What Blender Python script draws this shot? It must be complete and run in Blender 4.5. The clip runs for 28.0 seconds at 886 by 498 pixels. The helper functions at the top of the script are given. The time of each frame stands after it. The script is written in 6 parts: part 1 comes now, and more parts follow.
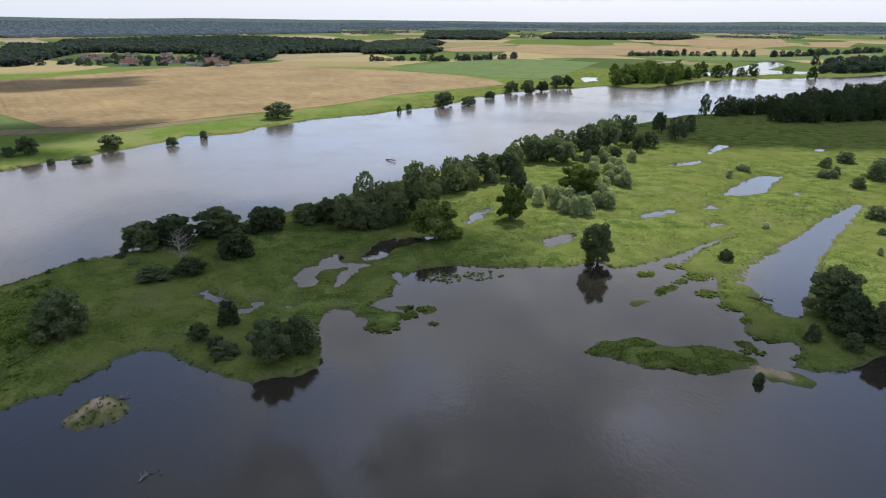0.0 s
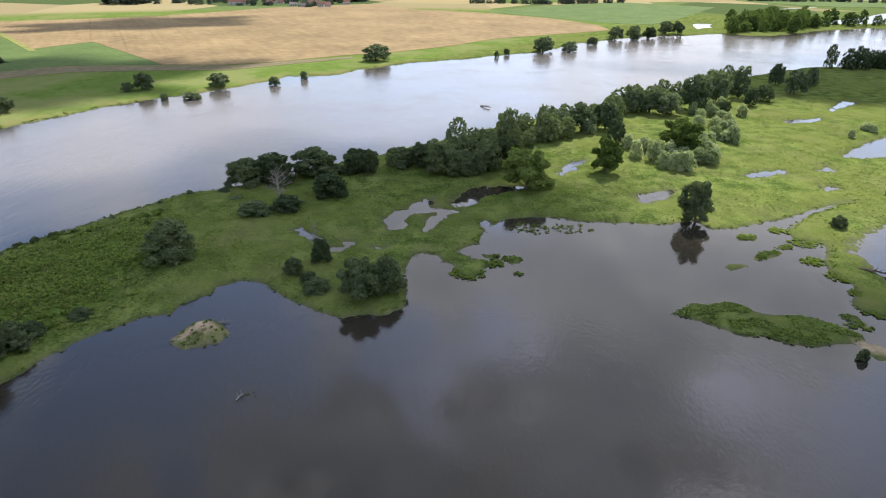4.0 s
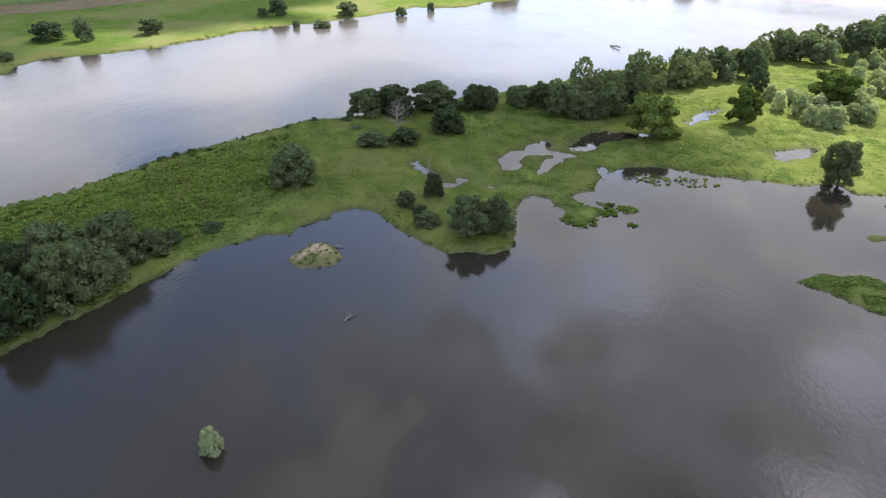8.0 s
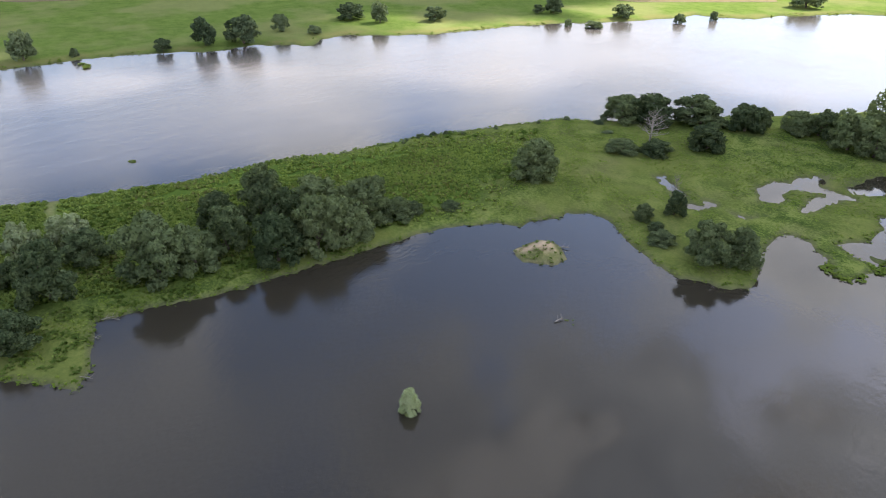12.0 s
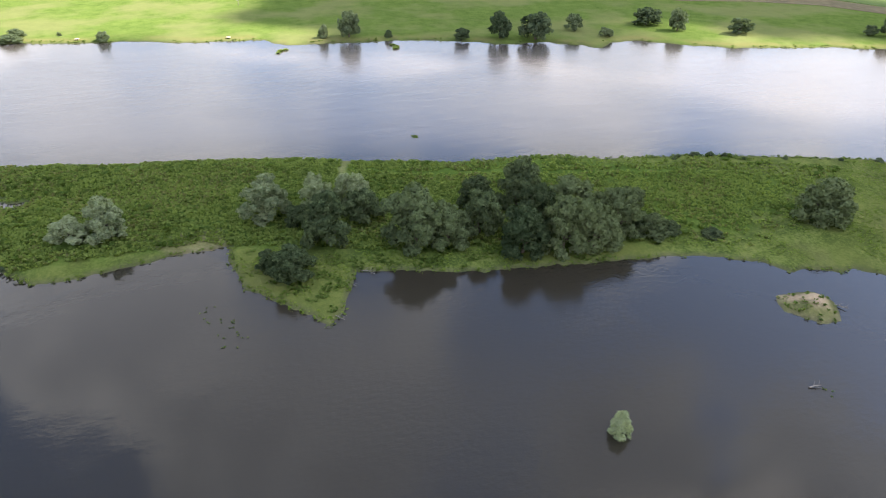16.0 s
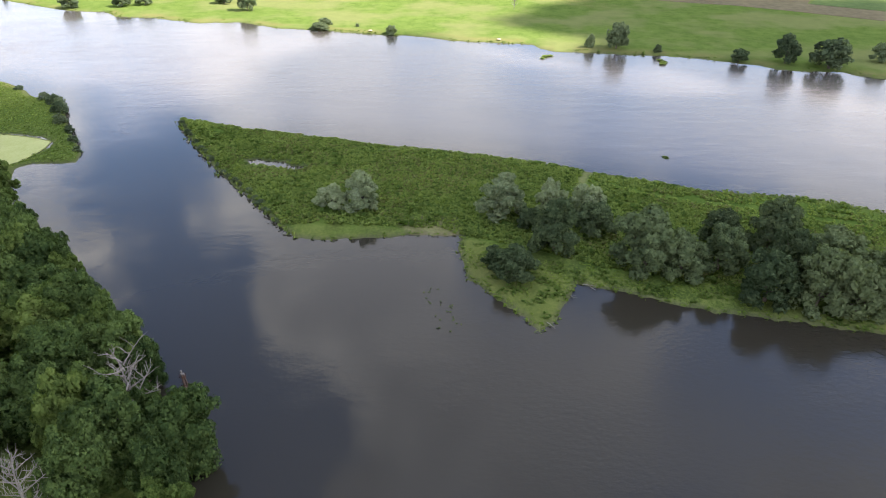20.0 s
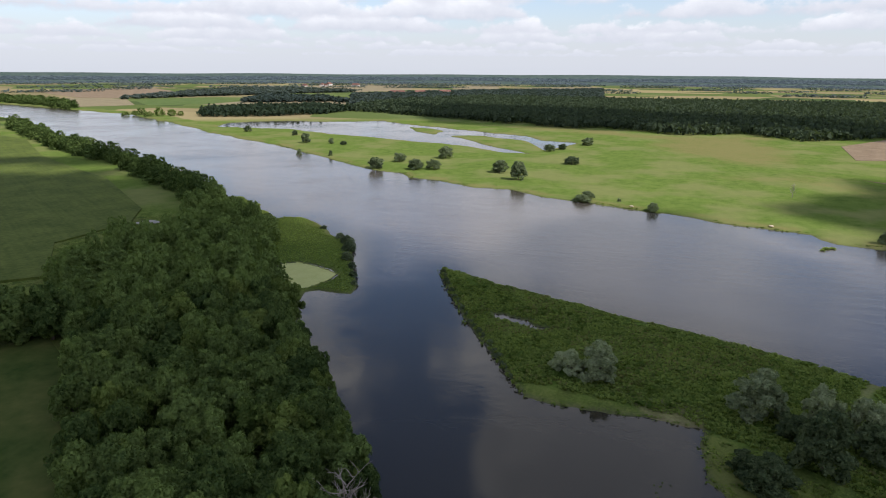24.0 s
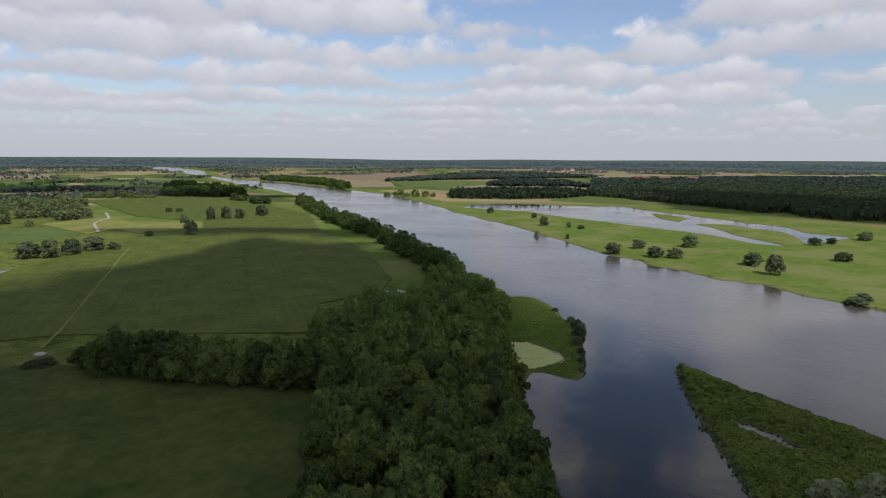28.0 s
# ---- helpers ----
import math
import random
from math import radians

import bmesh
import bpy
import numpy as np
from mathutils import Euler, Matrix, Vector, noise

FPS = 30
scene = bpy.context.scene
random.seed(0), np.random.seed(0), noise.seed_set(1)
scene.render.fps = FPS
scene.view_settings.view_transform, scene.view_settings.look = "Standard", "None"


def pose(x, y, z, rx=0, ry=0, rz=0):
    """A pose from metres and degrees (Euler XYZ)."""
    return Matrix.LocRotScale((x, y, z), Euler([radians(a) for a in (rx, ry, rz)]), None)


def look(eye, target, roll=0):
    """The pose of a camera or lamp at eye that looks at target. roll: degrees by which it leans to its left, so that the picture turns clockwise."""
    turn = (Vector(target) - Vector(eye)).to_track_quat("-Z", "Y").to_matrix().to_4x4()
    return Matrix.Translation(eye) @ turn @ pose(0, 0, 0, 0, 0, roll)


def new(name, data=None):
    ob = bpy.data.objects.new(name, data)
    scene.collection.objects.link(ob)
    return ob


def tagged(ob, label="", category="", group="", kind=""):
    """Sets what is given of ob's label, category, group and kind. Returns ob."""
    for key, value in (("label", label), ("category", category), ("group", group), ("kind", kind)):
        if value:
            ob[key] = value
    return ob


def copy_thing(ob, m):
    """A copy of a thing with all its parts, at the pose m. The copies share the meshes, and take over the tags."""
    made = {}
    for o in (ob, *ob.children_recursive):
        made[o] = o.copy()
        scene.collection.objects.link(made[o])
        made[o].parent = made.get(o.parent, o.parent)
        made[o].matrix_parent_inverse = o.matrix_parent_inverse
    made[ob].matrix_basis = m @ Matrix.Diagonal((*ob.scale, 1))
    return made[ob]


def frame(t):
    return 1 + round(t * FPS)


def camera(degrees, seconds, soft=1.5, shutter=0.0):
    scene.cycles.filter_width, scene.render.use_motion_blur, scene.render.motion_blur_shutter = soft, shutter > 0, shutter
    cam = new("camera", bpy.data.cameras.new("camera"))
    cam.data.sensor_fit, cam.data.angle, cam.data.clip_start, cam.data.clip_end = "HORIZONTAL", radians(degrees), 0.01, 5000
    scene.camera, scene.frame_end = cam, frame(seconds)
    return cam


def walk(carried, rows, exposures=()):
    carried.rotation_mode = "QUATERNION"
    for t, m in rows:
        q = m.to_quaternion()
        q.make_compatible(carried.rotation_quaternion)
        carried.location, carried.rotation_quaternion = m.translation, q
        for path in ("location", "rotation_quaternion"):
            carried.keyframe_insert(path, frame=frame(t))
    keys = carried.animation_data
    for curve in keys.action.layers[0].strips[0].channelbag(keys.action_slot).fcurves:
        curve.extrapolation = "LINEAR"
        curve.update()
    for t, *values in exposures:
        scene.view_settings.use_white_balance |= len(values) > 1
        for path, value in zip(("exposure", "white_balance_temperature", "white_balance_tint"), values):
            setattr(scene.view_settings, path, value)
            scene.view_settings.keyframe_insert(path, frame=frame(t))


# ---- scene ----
# Exposure: the camera closes down as the bright sky comes into view.
EXPOSURES = [(0.0, 0.58, 6150, 13), (1.0, 1.06, 6200, 13), (3.0, 1.07, 6250, 13), (6.0, 1.24, 6250, 13), (8.0, 1.46, 6400, 13), (10.0, 1.52, 6450, 13), (12.0, 1.70, 6500, 13), (17.0, 1.81, 6550, 13), (20.0, 1.78, 6500, 13), (22.0, 1.14, 6450, 13),
             (24.0, 0.43, 6350, 13), (25.5, -0.07, 6350, 13), (28.0, -0.07, 6350, 13)]

# ---------------------------------------------------------------- camera
# A drone hanging still 70 m above the flood water, turning to its left.
EYE = 70.0
cam = camera(69.0, 28.0, soft=1.05)
PATH = [
    (0.0, 70.20, -0.34, 0.00),
    (0.5, 68.48, -0.39, 0.52),
    (1.0, 66.57, -0.36, 1.03),
    (1.5, 65.63, -0.31, 1.93),
    (2.0, 65.61, -0.30, 3.19),
    (2.5, 65.60, -0.41, 4.51),
    (3.0, 65.57, -0.42, 5.82),
    (3.5, 65.55, -0.44, 7.15),
    (5.5, 65.04, -0.46, 12.39),
    (6.0, 63.91, -0.48, 13.72),
    (6.5, 62.53, -0.49, 15.00),
    (7.0, 61.16, -0.49, 16.32),
    (7.5, 60.22, -0.47, 17.69),
    (8.0, 60.13, -0.42, 19.35),
    (8.5, 60.13, -0.45, 21.30),
    (9.0, 60.13, -0.49, 23.57),
    (9.5, 60.11, -0.51, 26.71),
    (10.0, 60.08, -0.54, 29.90),
    (10.5, 60.03, -0.58, 33.05),
    (11.0, 59.96, -0.65, 36.20),
    (11.5, 59.91, -0.66, 39.27),
    (12.0, 59.87, -0.67, 42.33),
    (12.5, 59.87, -0.61, 45.44),
    (14.5, 59.80, -0.61, 57.83),
    (15.0, 59.77, -0.62, 60.96),
    (15.5, 59.72, -0.55, 64.02),
    (16.0, 59.69, -0.50, 66.99),
    (16.5, 59.69, -0.37, 69.87),
    (17.0, 59.71, -0.29, 72.77),
    (17.5, 59.69, -0.31, 75.58),
    (18.0, 59.68, -0.26, 78.45),
    (18.5, 59.67, -0.34, 81.37),
    (19.0, 59.67, -0.31, 84.17),
    (19.5, 59.64, -0.24, 86.92),
    (20.0, 60.21, -0.20, 89.68),
    (20.5, 61.20, -0.24, 92.54),
    (21.0, 62.61, -0.24, 95.36),
    (21.5, 64.30, -0.24, 98.19),
    (23.5, 72.47, -0.32, 109.59),
    (24.0, 74.59, -0.40, 112.52),
    (24.5, 76.71, -0.34, 115.32),
    (25.0, 78.83, -0.38, 118.11),
    (25.5, 80.89, -0.32, 120.91),
    (26.0, 81.73, -0.26, 123.69),
    (26.5, 81.74, -0.27, 126.38),
    (27.0, 81.75, -0.32, 128.90),
    (27.5, 81.78, -0.18, 131.20),
    (28.0, 81.77, -0.40, 133.39),
]
walk(cam, [(t, pose(0, 0, EYE, rx, ry, rz)) for t, rx, ry, rz in PATH],
     exposures=EXPOSURES)

# ---------------------------------------------------------------- world and sun
SUN_EL, SUN_AZ = 48.0, -12.0          # degrees; azimuth to the left of +y
TO_SUN = Vector((-math.sin(radians(SUN_AZ)) * math.cos(radians(SUN_EL)),
                 math.cos(radians(SUN_AZ)) * math.cos(radians(SUN_EL)),
                 math.sin(radians(SUN_EL))))


def node(tree, kind, inputs=(), **props):
    n = tree.nodes.new(kind)
    for k, v in props.items():
        setattr_safe(n, k, v)
    for k, v in dict(inputs).items():
        if isinstance(v, bpy.types.NodeSocket):
            tree.links.new(v, n.inputs[k])
        else:
            n.inputs[k].default_value = v
    return n


def setattr_safe(n, k, v):
    if k == "operation":
        n.operation = v
    elif k == "data_type":
        n.data_type = v
    elif k == "blend_type":
        n.blend_type = v
    elif k == "sky_type":
        n.sky_type = v
    elif k == "attribute_name":
        n.attribute_name = v
    elif k == "noise_dimensions":
        n.noise_dimensions = v
    elif k == "feature":
        n.feature = v


def ramp(tree, fac, stops):
    n = tree.nodes.new("ShaderNodeValToRGB")
    while len(n.color_ramp.elements) < len(stops):
        n.color_ramp.elements.new(0.5)
    for e, (p, c) in zip(n.color_ramp.elements, stops):
        e.position = p
        e.color = (*c, 1) if len(c) == 3 else c
    tree.links.new(fac, n.inputs["Fac"])
    return n.outputs["Color"]


def mixed(tree, fac, a, b, blend="MIX"):
    n = tree.nodes.new("ShaderNodeMix")
    n.data_type, n.blend_type = "RGBA", blend
    for sock, v in ((n.inputs[0], fac), (n.inputs[6], a), (n.inputs[7], b)):
        if isinstance(v, bpy.types.NodeSocket):
            tree.links.new(v, sock)
        elif isinstance(v, (int, float)):
            sock.default_value = v
        else:
            sock.default_value = (*v, 1)
    return n.outputs[2]


def math_node(tree, op, a, b=0.0, clamp=False):
    n = tree.nodes.new("ShaderNodeMath")
    n.operation, n.use_clamp = op, clamp
    for sock, v in ((n.inputs[0], a), (n.inputs[1], b)):
        if isinstance(v, bpy.types.NodeSocket):
            tree.links.new(v, sock)
        else:
            sock.default_value = v
    return n.outputs[0]


def noise_tex(tree, vec, scale, detail=3.0, rough=0.55):
    return node(tree, "ShaderNodeTexNoise", {"Vector": vec, "Scale": scale, "Detail": detail, "Roughness": rough}).outputs["Fac"]


def build_world():
    world = bpy.data.worlds.new("summer_sky")
    scene.world = world
    world.use_nodes = True
    t = world.node_tree
    t.nodes.clear()
    sky = t.nodes.new("ShaderNodeTexSky")
    sky.sky_type, sky.sun_disc = "NISHITA", False
    sky.sun_elevation, sky.sun_rotation = radians(SUN_EL), radians(-SUN_AZ)
    sky.dust_density, sky.air_density, sky.altitude = 1.2, 1.0, 70
    co = t.nodes.new("ShaderNodeTexCoord").outputs["Generated"]
    xyz = node(t, "ShaderNodeSeparateXYZ", {"Vector": co})
    x, y, z = (xyz.outputs[k] for k in "XYZ")
    level = math_node(t, "SQRT", math_node(t, "ADD", math_node(t, "MULTIPLY", x, x), math_node(t, "MULTIPLY", y, y)))
    level = math_node(t, "MAXIMUM", level, 0.05)
    rise = math_node(t, "MULTIPLY", math_node(t, "ARCTAN2", z, level), 57.2958)
    turn = math_node(t, "MULTIPLY", math_node(t, "ARCTAN2", x, y), 57.2958)

    def step(v, lo, hi):
        n = node(t, "ShaderNodeMapRange", {"Value": v, "From Min": lo, "From Max": hi})
        n.interpolation_type = "SMOOTHSTEP"
        return n.outputs["Result"]

    def heaps(shift):
        """How thick the cloud sheet overhead is, seen a little higher or lower."""
        up = math_node(t, "MAXIMUM", math_node(t, "ADD", z, shift), 0.0)
        far = math_node(t, "POWER", math_node(t, "ADD", up, CLOUD_FLAT), -0.42)
        k = math_node(t, "DIVIDE", far, level)
        at = node(t, "ShaderNodeCombineXYZ", {"X": math_node(t, "MULTIPLY", x, k), "Y": math_node(t, "MULTIPLY", y, k), "Z": math_node(t, "MULTIPLY", up, 2.0)}).outputs["Vector"]
        at = node(t, "ShaderNodeVectorMath", {0: at, 1: CLOUD_SHIFT}, operation="ADD").outputs["Vector"]
        big, lumps = noise_tex(t, at, 1.7, 1.0, 0.5), noise_tex(t, at, 4.2, 6.0, 0.52)
        return math_node(t, "ADD", math_node(t, "MULTIPLY", big, 0.5), math_node(t, "MULTIPLY", lumps, 0.5))

    here, above, below = heaps(0.0), heaps(0.016), heaps(-0.016)
    mask = step(here, CLOUD_LO, CLOUD_HI)
    mask = math_node(t, "MULTIPLY", mask, step(rise, 12.0, 19.0))
    lit = math_node(t, "MULTIPLY_ADD", math_node(t, "SUBTRACT", below, above), 4.6)
    lit.node.inputs[2].default_value = 0.52
    thick = math_node(t, "MULTIPLY", math_node(t, "SUBTRACT", here, 0.52), 2.3)
    tone = ramp(t, math_node(t, "SUBTRACT", lit, thick), [(0.25, CLOUD_BASE), (0.55, CLOUD_MID), (0.82, CLOUD_LIT)])
    # overhead the grey undersides show
    under = ramp(t, math_node(t, "MAXIMUM", z, 0.0), [(0.24, (1.34, 1.33, 1.3)), (0.46, (1.0, 1.0, 1.0)), (0.80, (0.48, 0.53, 0.63))])
    tone = mixed(t, 1.0, tone, under, "MULTIPLY")
    blue = mixed(t, 1.0, sky.outputs["Color"], SKY_GAIN, "MULTIPLY")
    seen = mixed(t, mask, blue, tone)
    # heap clouds in rows to the horizon, each with a flat grey base and a billowing bright top
    for i, (base, cover) in enumerate(CLOUD_ROWS):
        u = math_node(t, "DIVIDE", turn, 2.5 + base * 2.2)
        v = math_node(t, "DIVIDE", math_node(t, "SUBTRACT", rise, base), base * 0.46)
        along_row = node(t, "ShaderNodeCombineXYZ", {"X": u, "Y": 7.3 * i + 1.7, "Z": math_node(t, "MULTIPLY", v, 0.10)}).outputs["Vector"]
        tall = noise_tex(t, along_row, 1.0, 2.5, 0.5)
        tall = math_node(t, "MULTIPLY", math_node(t, "SUBTRACT", tall, cover), 5.5)
        tall = math_node(t, "MINIMUM", tall, 1.15)
        in_heap = node(t, "ShaderNodeCombineXYZ", {"X": math_node(t, "MULTIPLY", u, 4.2), "Y": v, "Z": 3.1 * i}).outputs["Vector"]
        puff = noise_tex(t, in_heap, 1.25, 6.0, 0.56)
        puff = math_node(t, "SUBTRACT", puff, 0.5)
        lap = math_node(t, "ADD", math_node(t, "SUBTRACT", tall, v), math_node(t, "MULTIPLY", puff, 1.9))
        foot = math_node(t, "ADD", v, math_node(t, "MULTIPLY", puff, 0.7))
        body = math_node(t, "MULTIPLY", step(lap, 0.0, 0.42), step(foot, -0.16, 0.12))
        body = math_node(t, "MULTIPLY", body, 0.94)
        shade = math_node(t, "ADD", math_node(t, "MULTIPLY", v, 0.62), math_node(t, "MULTIPLY", puff, 1.25))
        shade = math_node(t, "SUBTRACT", shade, math_node(t, "MULTIPLY", math_node(t, "MINIMUM", lap, 1.2), 0.18))
        hue = ramp(t, math_node(t, "ADD", shade, 0.28), [(0.08, CLOUD_BASE), (0.42, CLOUD_MID), (0.85, CLOUD_LIT)])
        seen = mixed(t, body, seen, hue)
        # the air between one row and the next
        seen = mixed(t, math_node(t, "MULTIPLY", step(rise, base * 1.9, base * 0.5), 0.0 if i > 7 else 0.10), seen, HAZE)
    low = step(rise, 5.0, 0.3)
    seen = mixed(t, math_node(t, "MULTIPLY", low, 0.74), seen, HAZE)
    # brighter towards the sun
    near = node(t, "ShaderNodeVectorMath", {0: co, 1: TO_SUN}, operation="DOT_PRODUCT").outputs["Value"]
    near = math_node(t, "MAXIMUM", near, 0.0)
    glow = math_node(t, "POWER", near, 9.0)
    seen = mixed(t, 1.0, seen, mixed(t, glow, (0.95, 0.95, 0.95), (1.5, 1.49, 1.46)), "MULTIPLY")
    glare = math_node(t, "POWER", near, 60.0)
    seen = mixed(t, 1.0, seen, mixed(t, glare, (1, 1, 1), (1.4, 1.39, 1.36)), "MULTIPLY")
    bg = node(t, "ShaderNodeBackground", {"Color": seen, "Strength": SKY_STRENGTH})
    out = t.nodes.new("ShaderNodeOutputWorld")
    t.links.new(bg.outputs[0], out.inputs["Surface"])


CLOUD_ROWS = [(1.3, 0.38), (1.8, 0.38), (2.4, 0.37), (3.2, 0.37), (4.3, 0.37), (5.8, 0.38), (7.7, 0.40), (10.2, 0.40), (13.4, 0.39)]
CLOUD_SHIFT = (-26.92, 26.24, -4.85)
CLOUD_FLAT, CLOUD_LO, CLOUD_HI, SKY_STRENGTH = 0.055, 0.433, 0.505, 0.074
CLOUD_LIT, CLOUD_MID, CLOUD_BASE = (12.4, 12.4, 12.5), (9.2, 9.4, 9.9), (7.2, 7.5, 8.3)
HAZE, SKY_GAIN = (7.6, 8.0, 8.7), (1.65, 1.72, 1.88)
build_world()

sun = new("sun", bpy.data.lights.new("sun", "SUN"))
sun.data.energy, sun.data.angle, sun.data.color = 4.0, radians(0.53), (1.0, 0.95, 0.86)
sun.matrix_world = look((0, 0, 500), Vector((0, 0, 500)) - TO_SUN)


# ---------------------------------------------------------------- materials
def material(name):
    m = bpy.data.materials.new(name)
    m.use_nodes = True
    t = m.node_tree
    t.nodes.clear()
    out = t.nodes.new("ShaderNodeOutputMaterial")
    return m, t, out


def place(t):
    return t.nodes.new("ShaderNodeNewGeometry").outputs["Position"]


def bump(t, height, strength, distance):
    return node(t, "ShaderNodeBump", {"Height": height, "Strength": strength, "Distance": distance}).outputs["Normal"]


def plain(name, low, high, scale=4.0, rough=0.85, relief=0.3, rows=0.0, metal=0.0, shine=0.05, turn=0.0):
    """A dull surface whose colour wanders between two tones at two scales."""
    m, t, out = material(name)
    p = place(t)
    a, b = noise_tex(t, p, scale, 4.0), noise_tex(t, p, scale * 0.13, 3.0)
    f = math_node(t, "ADD", math_node(t, "MULTIPLY", a, 0.5), math_node(t, "MULTIPLY", b, 0.5))
    if rows:
        # drill rows and tramlines
        lay = node(t, "ShaderNodeMapping", {"Vector": p, "Rotation": (0, 0, radians(turn))}).outputs["Vector"]
        long = node(t, "ShaderNodeMapping", {"Vector": lay, "Scale": (1.0 / rows, 0.04 / rows, 1.0)}).outputs["Vector"]
        streak = noise_tex(t, long, 0.5, 4.0, 0.6)
        lanes = node(t, "ShaderNodeTexWave", {"Vector": lay, "Scale": 0.0157 / rows, "Distortion": 0.6, "Detail": 2.0, "Detail Scale": 0.02}).outputs["Fac"]
        lanes = node(t, "ShaderNodeSeparateColor", {"Color": ramp(t, lanes, [(0.965, (0, 0, 0)), (1.0, (1, 1, 1))])}).outputs[0]
        f = math_node(t, "ADD", math_node(t, "MULTIPLY", f, 0.80), math_node(t, "MULTIPLY", streak, 0.20))
        f = math_node(t, "SUBTRACT", f, math_node(t, "MULTIPLY", lanes, 0.03))
    col = ramp(t, f, [(0.33, low), (0.66, high)])
    s = node(t, "ShaderNodeBsdfPrincipled", {"Base Color": col, "Roughness": rough, "Metallic": metal, "Specular IOR Level": shine,
                                             "Normal": bump(t, a, relief, 0.05)})
    t.links.new(s.outputs[0], out.inputs["Surface"])
    return m


def foliage(name, dark, light, through_light=0.25):
    """Leaves: each spray has its own tone, each plant its own cast."""
    m, t, out = material(name)
    geo = t.nodes.new("ShaderNodeNewGeometry")
    isle = geo.outputs["Random Per Island"]
    ob = t.nodes.new("ShaderNodeObjectInfo").outputs["Random"]
    at = geo.outputs["Position"]
    billow, cast = noise_tex(t, at, 0.85, 3.0), noise_tex(t, at, 0.06, 3.0)
    f = math_node(t, "ADD", math_node(t, "MULTIPLY", isle, 0.36), math_node(t, "MULTIPLY", math_node(t, "SUBTRACT", billow, 0.5), 0.9))
    f = math_node(t, "ADD", f, math_node(t, "MULTIPLY", ob, 0.58))
    f = math_node(t, "ADD", f, math_node(t, "MULTIPLY", math_node(t, "SUBTRACT", cast, 0.38), 0.9))
    col = ramp(t, f, [(0.2, dark), (0.95, light)])
    d = node(t, "ShaderNodeBsdfDiffuse", {"Color": col})
    tr = node(t, "ShaderNodeBsdfTranslucent", {"Color": mixed(t, 1.0, col, (1.15, 1.2, 0.6), "MULTIPLY")})
    a = node(t, "ShaderNodeMixShader", {0: through_light, 1: d.outputs[0], 2: tr.outputs[0]})
    t.links.new(a.outputs[0], out.inputs["Surface"])
    return m


